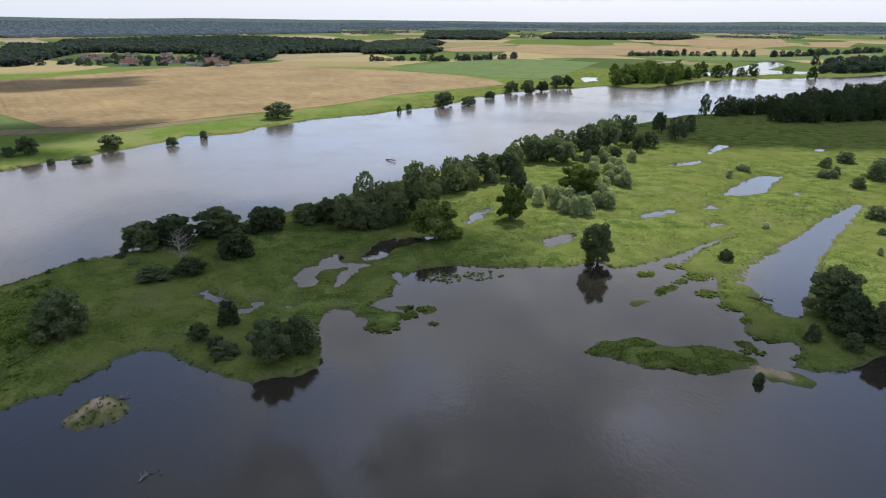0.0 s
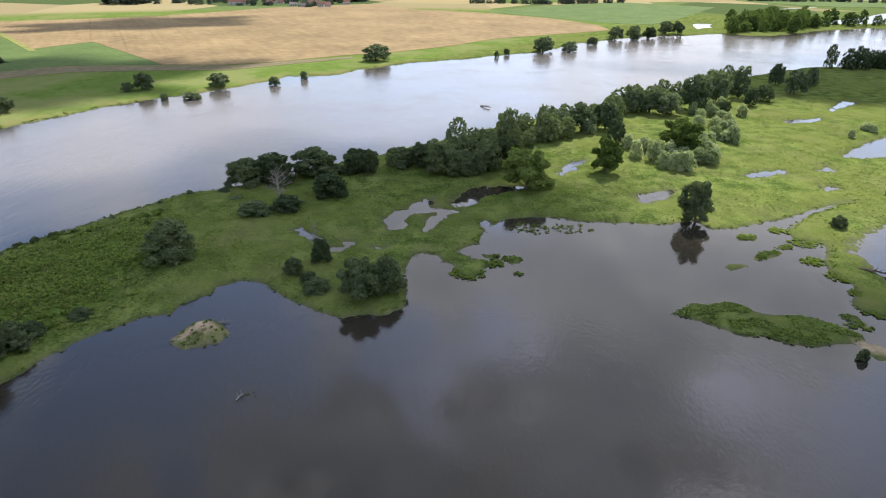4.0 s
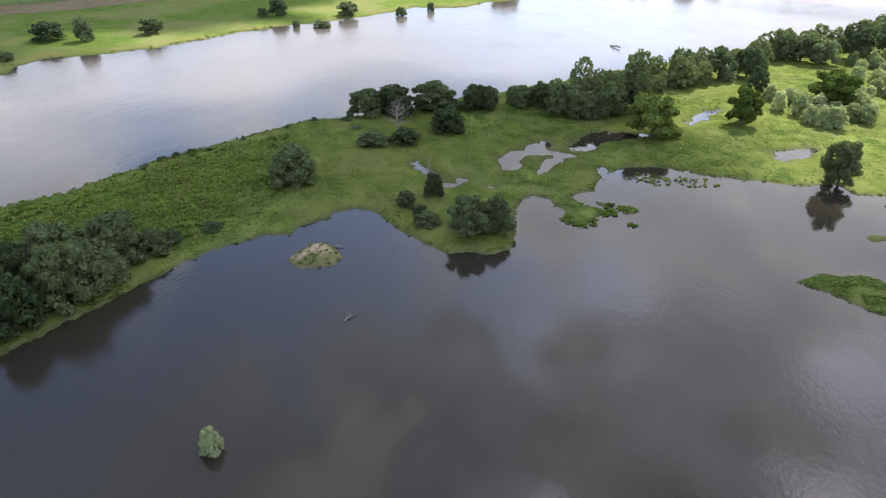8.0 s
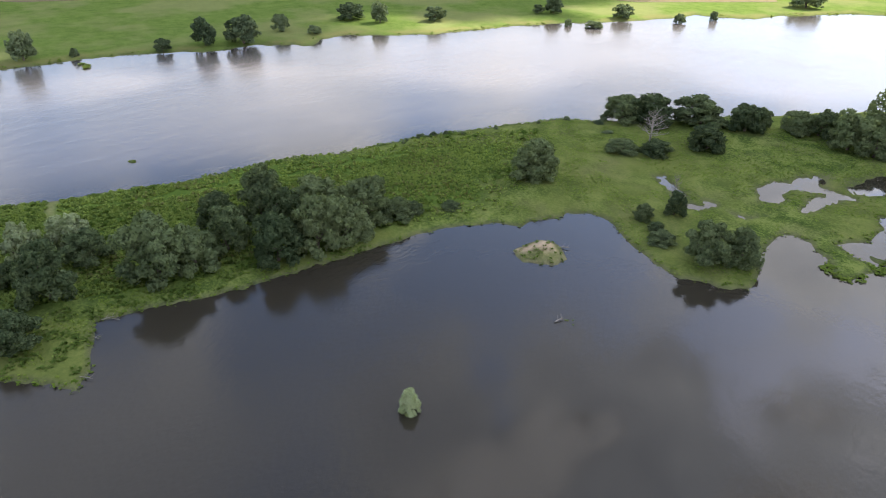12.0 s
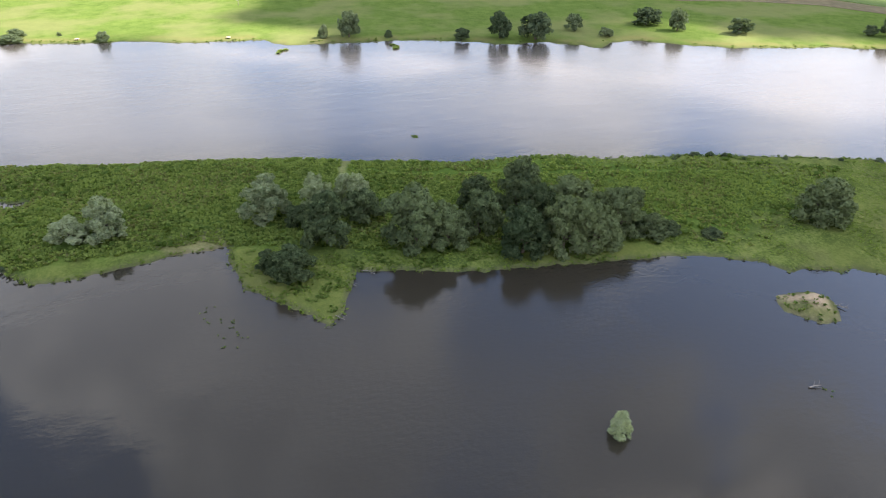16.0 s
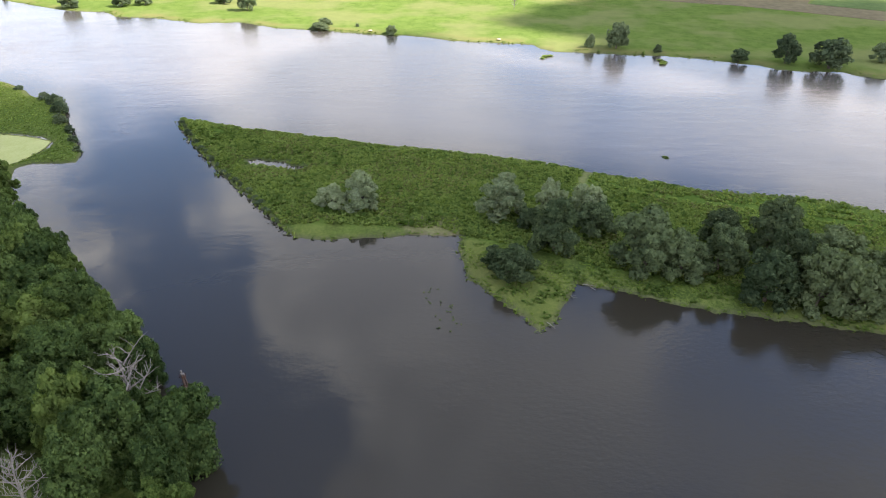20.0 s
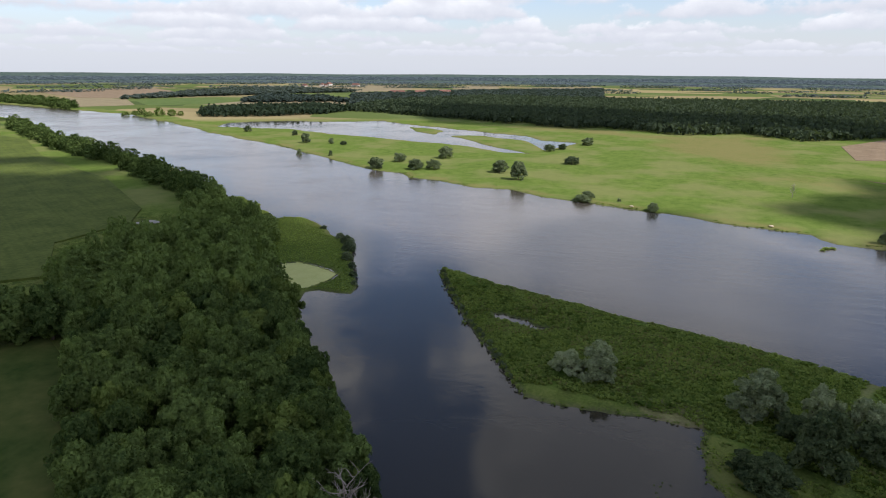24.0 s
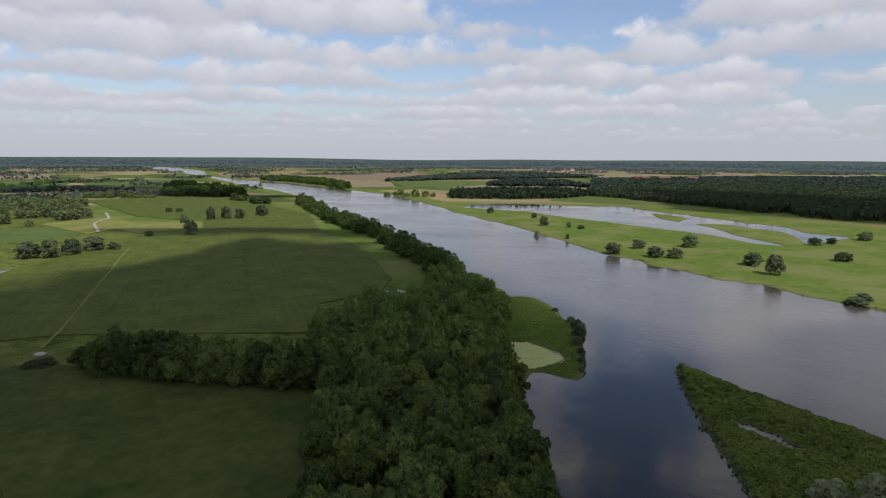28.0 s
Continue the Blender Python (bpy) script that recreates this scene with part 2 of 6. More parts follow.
def ground_material():
    """Pasture, rough herbs, sand and wet silt, told apart by what grows where."""
    m, t, out = material("flood_meadow_ground")
    p = place(t)
    fine, mid, wide = noise_tex(t, p, 1.5, 5.0, 0.7), noise_tex(t, p, 0.15, 5.0, 0.66), noise_tex(t, p, 0.022, 4.0)
    f = math_node(t, "ADD", math_node(t, "MULTIPLY", fine, 0.5), math_node(t, "MULTIPLY", mid, 0.5))
    grass = ramp(t, f, [(0.43, GRASS[0]), (0.5, GRASS[1]), (0.57, GRASS[2])])
    grass = mixed(t, ramp(t, wide, [(0.42, (0, 0, 0)), (0.66, (1, 1, 1))]), grass, mixed(t, fine, GRASS[1], GRASS_DRY))
    patch = node(t, "ShaderNodeSeparateColor", {"Color": ramp(t, noise_tex(t, p, 0.055, 6.0, 0.68), [(0.50, (0, 0, 0)), (0.68, (1, 1, 1))])}).outputs[0]
    grass = mixed(t, math_node(t, "MULTIPLY", patch, 0.5), grass, mixed(t, fine, (0.095, 0.098, 0.038), (0.165, 0.155, 0.068)))
    herb = ramp(t, f, [(0.3, (0.045, 0.078, 0.016)), (0.5, (0.075, 0.118, 0.022)), (0.7, (0.125, 0.165, 0.04))])
    sand = ramp(t, f, [(0.34, (0.20, 0.148, 0.088)), (0.66, (0.42, 0.33, 0.22))])
    silt = ramp(t, f, [(0.3, (0.05, 0.055, 0.03)), (0.7, (0.12, 0.12, 0.06))])
    crop = ramp(t, f, [(0.38, (0.078, 0.122, 0.022)), (0.62, (0.148, 0.196, 0.046))])
    crop = mixed(t, math_node(t, "MULTIPLY", noise_tex(t, node(t, "ShaderNodeMapping", {"Vector": p, "Scale": (1.0, 0.35, 1.0), "Rotation": (0, 0, radians(-25))}).outputs["Vector"], 0.06, 5.0, 0.65), 0.55), crop, (0.060, 0.092, 0.026))
    crop = mixed(t, math_node(t, "MULTIPLY", node(t, "ShaderNodeSeparateColor", {"Color": ramp(t, wide, [(0.46, (0, 0, 0)), (0.60, (1, 1, 1))])}).outputs[0], 0.5), crop, (0.190, 0.182, 0.080))

    def at(name):
        return node(t, "ShaderNodeAttribute", (), attribute_name=name).outputs["Fac"]

    cells = node(t, "ShaderNodeTexVoronoi", {"Vector": node(t, "ShaderNodeMapping", {"Vector": p, "Scale": (1.0, 0.6, 1.0), "Rotation": (0, 0, radians(20))}).outputs["Vector"],
                                             "Scale": 0.0062}).outputs["Color"]
    pick = node(t, "ShaderNodeSeparateColor", {"Color": cells}).outputs[0]
    sown = ramp(t, pick, [(0.0, (0.085, 0.115, 0.035)), (0.22, (0.28, 0.225, 0.12)), (0.40, (0.055, 0.080, 0.030)), (0.54, (0.24, 0.19, 0.105)), (0.72, (0.10, 0.130, 0.045)), (0.86, (0.20, 0.165, 0.09))])
    sown.node.color_ramp.interpolation = "CONSTANT"
    sown = mixed(t, 0.35, sown, mixed(t, f, sown, (0.10, 0.12, 0.05)))
    col = mixed(t, at("far_pasture"), grass, crop)
    col = mixed(t, at("farmland"), col, sown)
    col = mixed(t, math_node(t, "MULTIPLY", at("dry"), math_node(t, "ADD", mid, 0.35)), col, mixed(t, fine, (0.12, 0.115, 0.04), (0.20, 0.18, 0.075)))
    # far ground takes a woodland colour, blued in place of haze
    hazed_canopy = ramp(t, wide, [(0.4, (0.050, 0.075, 0.066)), (0.6, (0.085, 0.110, 0.096))])
    col = mixed(t, at("far_wood"), col, hazed_canopy)
    col = mixed(t, at("herb"), col, herb)
    col = mixed(t, at("silt"), col, silt)
    col = mixed(t, at("sand"), col, sand)
    s = node(t, "ShaderNodeBsdfPrincipled", {"Base Color": col, "Roughness": 1.0, "Specular IOR Level": 0.0,
                                             "Normal": bump(t, f, 0.8, 0.35)})
    t.links.new(s.outputs[0], out.inputs["Surface"])
    return m


GRASS = ((0.042, 0.066, 0.016), (0.086, 0.118, 0.026), (0.142, 0.168, 0.046))
GRASS_DRY = (0.135, 0.14, 0.042)


def water_material():
    m, t, out = material("flood_water")
    p = place(t)
    stretch = node(t, "ShaderNodeMapping", {"Vector": p, "Scale": (1.0, 0.55, 1.0), "Rotation": (0, 0, radians(25))}).outputs["Vector"]
    rip, swell = noise_tex(t, stretch, 1.3, 3.0, 0.6), noise_tex(t, p, 0.09, 3.0)
    calm = ramp(t, noise_tex(t, p, 0.012, 4.0, 0.6), [(0.42, (0, 0, 0)), (0.62, (1, 1, 1))])
    calm = node(t, "ShaderNodeSeparateColor", {"Color": calm}).outputs[0]
    h = math_node(t, "ADD", math_node(t, "MULTIPLY", rip, calm), math_node(t, "MULTIPLY", swell, 0.5))
    river = node(t, "ShaderNodeAttribute", (), attribute_name="river").outputs["Fac"]
    shallow = node(t, "ShaderNodeAttribute", (), attribute_name="shallow").outputs["Fac"]
    flow = node(t, "ShaderNodeMapping", {"Vector": p, "Scale": (0.35, 0.10, 1.0), "Rotation": (0, 0, radians(28))}).outputs["Vector"]
    eddies = noise_tex(t, flow, 0.55, 6.0, 0.62)
    h = math_node(t, "ADD", h, math_node(t, "MULTIPLY", math_node(t, "MULTIPLY", eddies, river), 3.0))
    gust = math_node(t, "ADD", math_node(t, "MULTIPLY", noise_tex(t, p, 0.028, 3.0, 0.6), 0.6), math_node(t, "MULTIPLY", noise_tex(t, stretch, 0.16, 4.0, 0.6), 0.4))
    gust = node(t, "ShaderNodeSeparateColor", {"Color": ramp(t, gust, [(0.50, (0, 0, 0)), (0.64, (1, 1, 1))])}).outputs[0]
    chop = noise_tex(t, stretch, 0.75, 4.0, 0.7)
    h = math_node(t, "ADD", h, math_node(t, "MULTIPLY", math_node(t, "MULTIPLY", chop, gust), 1.1))
    col = mixed(t, river, (0.027, 0.0235, 0.0165), (0.098, 0.087, 0.079))
    rough = math_node(t, "ADD", 0.05, math_node(t, "MULTIPLY", river, 0.10))
    rough = math_node(t, "ADD", rough, math_node(t, "MULTIPLY", calm, 0.05))
    rough = math_node(t, "ADD", rough, math_node(t, "MULTIPLY", gust, 0.06))
    rough = math_node(t, "SUBTRACT", rough, math_node(t, "MULTIPLY", shallow, 0.05))
    s = node(t, "ShaderNodeBsdfPrincipled", {"Base Color": col, "Roughness": rough, "IOR": 1.35,
                                             "Normal": bump(t, h, 0.17, 0.25)})
    t.links.new(s.outputs[0], out.inputs["Surface"])
    return m


M_GROUND, M_WATER = ground_material(), water_material()
M_OAK = foliage("oak_leaves", (0.040, 0.066, 0.022), (0.142, 0.194, 0.058), 0.32)
M_DARK = foliage("hawthorn_leaves", (0.046, 0.065, 0.033), (0.150, 0.182, 0.086), 0.32)
M_WILLOW = foliage("willow_leaves", (0.105, 0.138, 0.072), (0.305, 0.345, 0.200), 0.35)
M_YOUNG = foliage("young_willow_leaves", (0.19, 0.235, 0.125), (0.42, 0.46, 0.30), 0.45)
M_SALLOW = foliage("sallow_leaves", (0.042, 0.062, 0.030), (0.152, 0.190, 0.090), 0.30)
# lighter, greyer tree green with the haze across the river mixed in
M_HAZED_TREE = foliage("hazed_tree_leaves", (0.056, 0.080, 0.044), (0.165, 0.200, 0.112), 0.32)
M_ASH = foliage("ash_leaves", (0.056, 0.088, 0.022), (0.168, 0.215, 0.058), 0.32)
M_HERB = foliage("nettle_leaves", (0.074, 0.118, 0.026), (0.200, 0.256, 0.068), 0.42)
M_SEDHERB = foliage("seeding_herbs", (0.090, 0.108, 0.034), (0.215, 0.215, 0.078))
M_GRASS = foliage("grass_blades", (0.080, 0.128, 0.018), (0.155, 0.205, 0.040))
M_PINE = foliage("pine_needles", (0.026, 0.041, 0.028), (0.066, 0.088, 0.054), 0.35)
M_BARK = plain("bark", (0.07, 0.055, 0.04), (0.16, 0.13, 0.10), 3.0, 0.95, 0.6)
M_DEADWOOD = plain("bleached_wood", (0.14, 0.12, 0.098), (0.29, 0.26, 0.22), 3.0, 0.9, 0.5)
M_WHEAT = plain("ripe_wheat", (0.128, 0.091, 0.045), (0.272, 0.196, 0.095), 0.12, 0.95, 0.6, rows=1.3, turn=-35)
M_STUBBLE = plain("stubble", (0.155, 0.130, 0.078), (0.245, 0.205, 0.125), 0.2, 0.95, 0.5)
M_CROP = plain("green_crop", (0.058, 0.092, 0.024), (0.100, 0.138, 0.042), 0.25, 0.95, 0.6)
M_MAIZE = plain("maize", (0.040, 0.060, 0.012), (0.108, 0.132, 0.030), 0.5, 0.9, 0.8, rows=1.0, turn=28)
M_LAWN = plain("mown_grass", (0.026, 0.050, 0.010), (0.088, 0.096, 0.028), 0.25, 0.95, 0.5)
M_DUCK = plain("duckweed", (0.33, 0.35, 0.12), (0.43, 0.44, 0.18), 1.5, 0.8, 0.2)
M_SOIL = plain("bare_soil", (0.13, 0.095, 0.06), (0.24, 0.18, 0.12), 0.6, 0.95, 0.5)
M_DRY = plain("dry_grass", (0.12, 0.14, 0.03), (0.22, 0.21, 0.07), 0.3, 0.95, 0.5)
M_FALLOW = plain("fallow_earth", (0.105, 0.086, 0.046), (0.175, 0.145, 0.078), 0.25, 0.95, 0.5)
M_GRAVEL = plain("gravel", (0.22, 0.205, 0.18), (0.40, 0.38, 0.34), 2.0, 0.95, 0.4)
M_SANDBAR = plain("river_sand", (0.36, 0.29, 0.20), (0.55, 0.46, 0.34), 2.0, 0.95, 0.3)
M_SLATE = plain("grey_roof", (0.10, 0.09, 0.085), (0.20, 0.17, 0.155), 2.0, 0.8, 0.3)
M_STONE = plain("quarry_stone", (0.07, 0.068, 0.055), (0.19, 0.18, 0.15), 3.0, 0.9, 0.5)
M_IRON = plain("rusty_iron", (0.06, 0.03, 0.02), (0.16, 0.08, 0.05), 8.0, 0.7, 0.3, metal=0.4)
M_GLASS = plain("dark_panes", (0.02, 0.025, 0.03), (0.05, 0.06, 0.07), 1.0, 0.1, 0.0, shine=0.5)
M_ROOF = plain("red_tiles", (0.13, 0.065, 0.052), (0.21, 0.115, 0.09), 2.0, 0.85, 0.3)
M_WALL = plain("render_wall", (0.34, 0.32, 0.29), (0.52, 0.49, 0.45), 1.0, 0.9, 0.2)
M_TIMBER = plain("weathered_piles", (0.07, 0.05, 0.04), (0.18, 0.115, 0.09), 6.0, 0.9, 0.5)
def cloud_material():
    m, t, out = material("cloud")
    thin = node(t, "ShaderNodeAttribute", (), attribute_name="thin").outputs["Fac"]
    d = node(t, "ShaderNodeBsdfDiffuse", {"Color": (0.75, 0.75, 0.77, 1)})
    tr = node(t, "ShaderNodeBsdfTranslucent", {"Color": (0.66, 0.66, 0.69, 1)})
    a = node(t, "ShaderNodeMixShader", {0: 0.75, 1: d.outputs[0], 2: tr.outputs[0]})
    a = node(t, "ShaderNodeMixShader", {0: thin, 1: a.outputs[0], 2: t.nodes.new("ShaderNodeBsdfTransparent").outputs[0]})
    t.links.new(a.outputs[0], out.inputs["Surface"])
    return m


M_CLOUD = cloud_material()
# far woods: leaf green greyed and blued to stand for haze
M_HAZED_FARWOOD = foliage("hazed_far_wood_leaves", (0.034, 0.049, 0.046), (0.078, 0.098, 0.086), 0.35)
# horizon woods: paler and bluer still, more haze in the colour
M_HAZEWOOD = foliage("hazed_horizon_leaves", (0.085, 0.110, 0.115), (0.115, 0.14, 0.14), 0.45)


def haze_glow_material():
    """Woods on the far horizon, with haze put in as a faint blue glow."""
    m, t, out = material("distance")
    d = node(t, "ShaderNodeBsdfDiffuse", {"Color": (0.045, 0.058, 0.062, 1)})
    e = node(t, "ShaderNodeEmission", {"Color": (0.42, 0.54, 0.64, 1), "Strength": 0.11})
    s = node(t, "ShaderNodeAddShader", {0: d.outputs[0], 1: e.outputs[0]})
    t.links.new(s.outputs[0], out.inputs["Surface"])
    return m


M_HAZE_GLOW = haze_glow_material()


# ---------------------------------------------------------------- small tools
def hash2(ix, iy, seed):
    v = (ix.astype(np.int64) * 374761393 + iy.astype(np.int64) * 668265263 + seed * 974634777) & 0x7FFFFFFF
    v = ((v ^ (v >> 13)) * 1274126177) & 0x7FFFFFFF
    return ((v ^ (v >> 16)) & 0xFFFF) / 65535.0


def vnoise(x, y, seed=0):
    """Smooth value noise, 0 to 1, one cell a unit."""
    ix, iy = np.floor(x), np.floor(y)
    fx, fy = x - ix, y - iy
    fx, fy = fx * fx * (3 - 2 * fx), fy * fy * (3 - 2 * fy)
    a, b = hash2(ix, iy, seed), hash2(ix + 1, iy, seed)
    c, d = hash2(ix, iy + 1, seed), hash2(ix + 1, iy + 1, seed)
    return (a * (1 - fx) + b * fx) * (1 - fy) + (c * (1 - fx) + d * fx) * fy


def inside_distance(poly, x, y, reach=60.0):
    """Signed distance to a polygon, positive inside; beyond reach outside it is only -reach."""
    P = np.array(poly, float)
    Q = np.roll(P, -1, 0)
    out = np.full(x.shape, -reach)
    lo, hi = P.min(0) - reach, P.max(0) + reach
    near = np.flatnonzero((x > lo[0]) & (x < hi[0]) & (y > lo[1]) & (y < hi[1]))
    if not len(near):
        return out
    X, Y = x[near], y[near]
    d2, odd = np.full(X.shape, reach * reach), np.zeros(X.shape, bool)
    for (ax, ay), (bx, by) in zip(P, Q):
        ex, ey = bx - ax, by - ay
        k = np.clip(((X - ax) * ex + (Y - ay) * ey) / (ex * ex + ey * ey + 1e-9), 0, 1)
        d2 = np.minimum(d2, (X - ax - k * ex) ** 2 + (Y - ay - k * ey) ** 2)
        if ay != by:
            odd ^= ((ay > Y) != (by > Y)) & (X < ex * (Y - ay) / ey + ax)
    d = np.sqrt(d2)
    out[near] = np.where(odd, d, -d)
    return out


def quads_object(name, corners, mat, parent=None, label=""):
    """One mesh of loose quads from an array of shape (n, 4, 3)."""
    n = len(corners)
    me = bpy.data.meshes.new(name)
    me.vertices.add(4 * n)
    me.vertices.foreach_set("co", np.ascontiguousarray(corners, dtype=np.float32).ravel())
    me.loops.add(4 * n)
    me.loops.foreach_set("vertex_index", np.arange(4 * n, dtype=np.int32))
    me.polygons.add(n)
    me.polygons.foreach_set("loop_start", np.arange(0, 4 * n, 4, dtype=np.int32))
    me.polygons.foreach_set("loop_total", np.full(n, 4, dtype=np.int32))
    me.update(calc_edges=True)
    me.materials.append(mat)
    ob = new(name, me)
    if parent:
        ob.parent = parent
    if label:
        tagged(ob, label)
    return ob


def tris_object(name, corners, mat, parent=None, label=""):
    """One mesh of loose triangles from an array of shape (n, 3, 3)."""
    n = len(corners)
    me = bpy.data.meshes.new(name)
    me.vertices.add(3 * n)
    me.vertices.foreach_set("co", np.ascontiguousarray(corners, dtype=np.float32).ravel())
    me.loops.add(3 * n)
    me.loops.foreach_set("vertex_index", np.arange(3 * n, dtype=np.int32))
    me.polygons.add(n)
    me.polygons.foreach_set("loop_start", np.arange(0, 3 * n, 3, dtype=np.int32))
    me.polygons.foreach_set("loop_total", np.full(n, 3, dtype=np.int32))
    me.update(calc_edges=True)
    me.materials.append(mat)
    ob = new(name, me)
    if parent:
        ob.parent = parent
    if label:
        tagged(ob, label)
    return ob


def part(name, bm, mat, parent, label=""):
    me = bpy.data.meshes.new(name)
    bm.to_mesh(me)
    bm.free()
    me.materials.append(mat)
    ob = new(name, me)
    ob.parent = parent
    if label:
        tagged(ob, label)
    return ob


# ---------------------------------------------------------------- the plan: banks, shores, pools
NEAR_BANK = [(900, 1150), (600, 800), (423, 634), (272, 515), (191, 505), (103, 426), (49, 356), (19, 323), (-6, 303), (-38, 261),
             (-61, 235), (-84, 203), (-97, 190), (-109, 182), (-122, 158), (-131, 138), (-139, 111), (-148, 96),
             (-153, 68), (-164, 45), (-171, 31), (-183, -8), (-188, -24), (-196, -50), (-203, -67), (-211, -87)]
ISLAND_SOUTH = [(-208, -87), (-184, -73), (-166, -61), (-149, -48), (-133.5, -38), (-127.5, -33), (-126, -27), (-127, -19), (-128, -12), (-128.7, -5), (-127.7, 4.6),
                (-121.5, 3.8), (-109.6, 6), (-103.5, 11), (-97, 15.4), (-92.6, 18), (-96.5, 21.8), (-102, 24.6), (-108.5, 28), (-107, 32.3), (-103.4, 39.6), (-98.4, 52),
                (-95.5, 65), (-92.2, 76.5), (-89.7, 86), (-88, 94)]
MEADOW_SHORE = [(-84.4, 101), (-82, 104), (-80, 107), (-77, 108.5), (-74, 110), (-73.7, 113.7), (-71, 118), (-70.5, 123), (-67, 126.5), (-63, 126.8), (-58, 124), (-53, 120), (-47, 117),
                (-42, 115.4), (-37.6, 113.7), (-35, 114.6), (-29, 117.7), (-26, 120), (-26, 123), (-27, 128), (-29, 132), (-29.4, 140), (-29.2, 144), (-28.5, 147.8), (-26.3, 149.6),
                (-23, 148), (-20.4, 145), (-18, 144.4), (-16.6, 140.5), (-15.7, 137), (-12.6, 137), (-10.5, 141), (-9, 145), (-13.4, 146.5), (-15, 148.8), (-18.3, 152), (-16.4, 155),
                (-13.8, 157), (-13.5, 161), (-12, 166.5), (-14.5, 169), (-15, 172), (-12.4, 173.4), (-10.6, 170), (-9, 173.2), (-6.8, 175.6), (-1.8, 178.2), (3.2, 179), (16.5, 178.5),
                (33.2, 179.2), (42, 181.7), (45.6, 183.8), (48.5, 181.7), (50.3, 178.6), (58, 180), (62.8, 182.6), (73.6, 190.5), (87.2, 199.6), (92.3, 203.8), (102, 210), (95, 204),
                (88.4, 198.2), (82, 192.6), (75.5, 185.8), (71, 180), (71.2, 175.7), (72.5, 172.4), (77, 174), (79.4, 172), (79, 168), (75.6, 160.2), (74.3, 154.8), (75.5, 147.3),
                (75, 143.5), (72.4, 140), (71.5, 136), (75.5, 133.6), (81, 132), (82, 130), (79.7, 126.2), (75.8, 121.2), (78.8, 119), (85.4, 119), (93, 124), (99, 128)]
FOREST_SHORE = [(-50, -30), (-58, -34), (-68, -40), (-78, -44), (-81, -51), (-94, -61), (-107, -73), (-121, -88), (-153, -113)]
SPIT = [(-166.4, -117.6), (-169.6, -115.3), (-170.4, -108.1), (-172.2, -103.8), (-179.3, -105.2), (-189.8, -112.0), (-201.2, -120.3), (-220.9, -131.5),
        (-232.6, -141.0), (-233.3, -147.8), (-235.3, -152.6), (-242.0, -158.2), (-253.1, -171.5), (-259.3, -180.8), (-259.4, -191.3), (-251.7, -194.2), (-257,
        -198), (-264, -204), (-267, -213), (-279, -221), (-279, -228), (-293, -245), (-286, -252)]
WEST_BANK = [(-326, -304), (-367, -367), (-397, -435), (-429, -522), (-495, -646), (-594, -832), (-696, -1105), (-801, -1445),
             (-1026, -2113), (-1172, -2663), (-1314, -3236), (-1400, -3560)]
FAR_BANK = [(-1550, -3600), (-1495, -3393), (-1287, -2598), (-1001, -1985), (-928, -1674), (-890, -1338), (-829, -1081), (-779, -868),
            (-728, -770), (-668, -658), (-601, -551), (-553, -465), (-524, -395), (-475, -326), (-451, -287), (-417, -227),
            (-412, -203), (-394, -188), (-392, -167), (-376, -133), (-381, -116), (-362, -88), (-356, -62), (-347, -31), (-341, -8),
            (-330, 8), (-324, 45), (-310, 51), (-307, 73), (-302, 99), (-291, 129), (-274, 150), (-272, 172), (-252, 188),
            (-261, 199), (-259, 214), (-240, 232), (-229, 249), (-217, 285), (-210, 298), (-198, 318), (-186, 337)]
FAR_BANK_EAST = [(-171, 357), (-158, 396), (-126, 407), (-119, 434), (-91, 468), (-57, 495), (-6, 540), (30, 605), (62, 644),
                 (102, 677), (138, 696), (170, 721), (221, 706), (295, 774), (358, 815), (503, 848), (598, 898), (900, 1250)]
RIVER = NEAR_BANK + [(-190, -85)] + SPIT[4:] + WEST_BANK + FAR_BANK + FAR_BANK_EAST
LAKE = ISLAND_SOUTH + MEADOW_SHORE + [(135, 60), (85, -40), (10, -62), (-38, -24)] + FOREST_SHORE + [
    SPIT[0], SPIT[1], SPIT[2], SPIT[3], SPIT[4], (-182, -101), (-225, -95)]
FLOOD = [(-718, -614), (-784, -571), (-798, -501), (-844, -446), (-801, -383), (-763, -301), (-740, -242), (-720, -199),
         (-674, -168), (-669, -126), (-588, -142), (-618, -158), (-665, -183), (-683, -212), (-697, -250), (-684, -278), (-648, -238),
         (-607, -202), (-559, -151), (-561, -173), (-587, -210), (-604, -253), (-607, -283), (-619, -307), (-634, -348), (-643, -411),
         (-676, -483), (-664, -529), (-659, -584)]
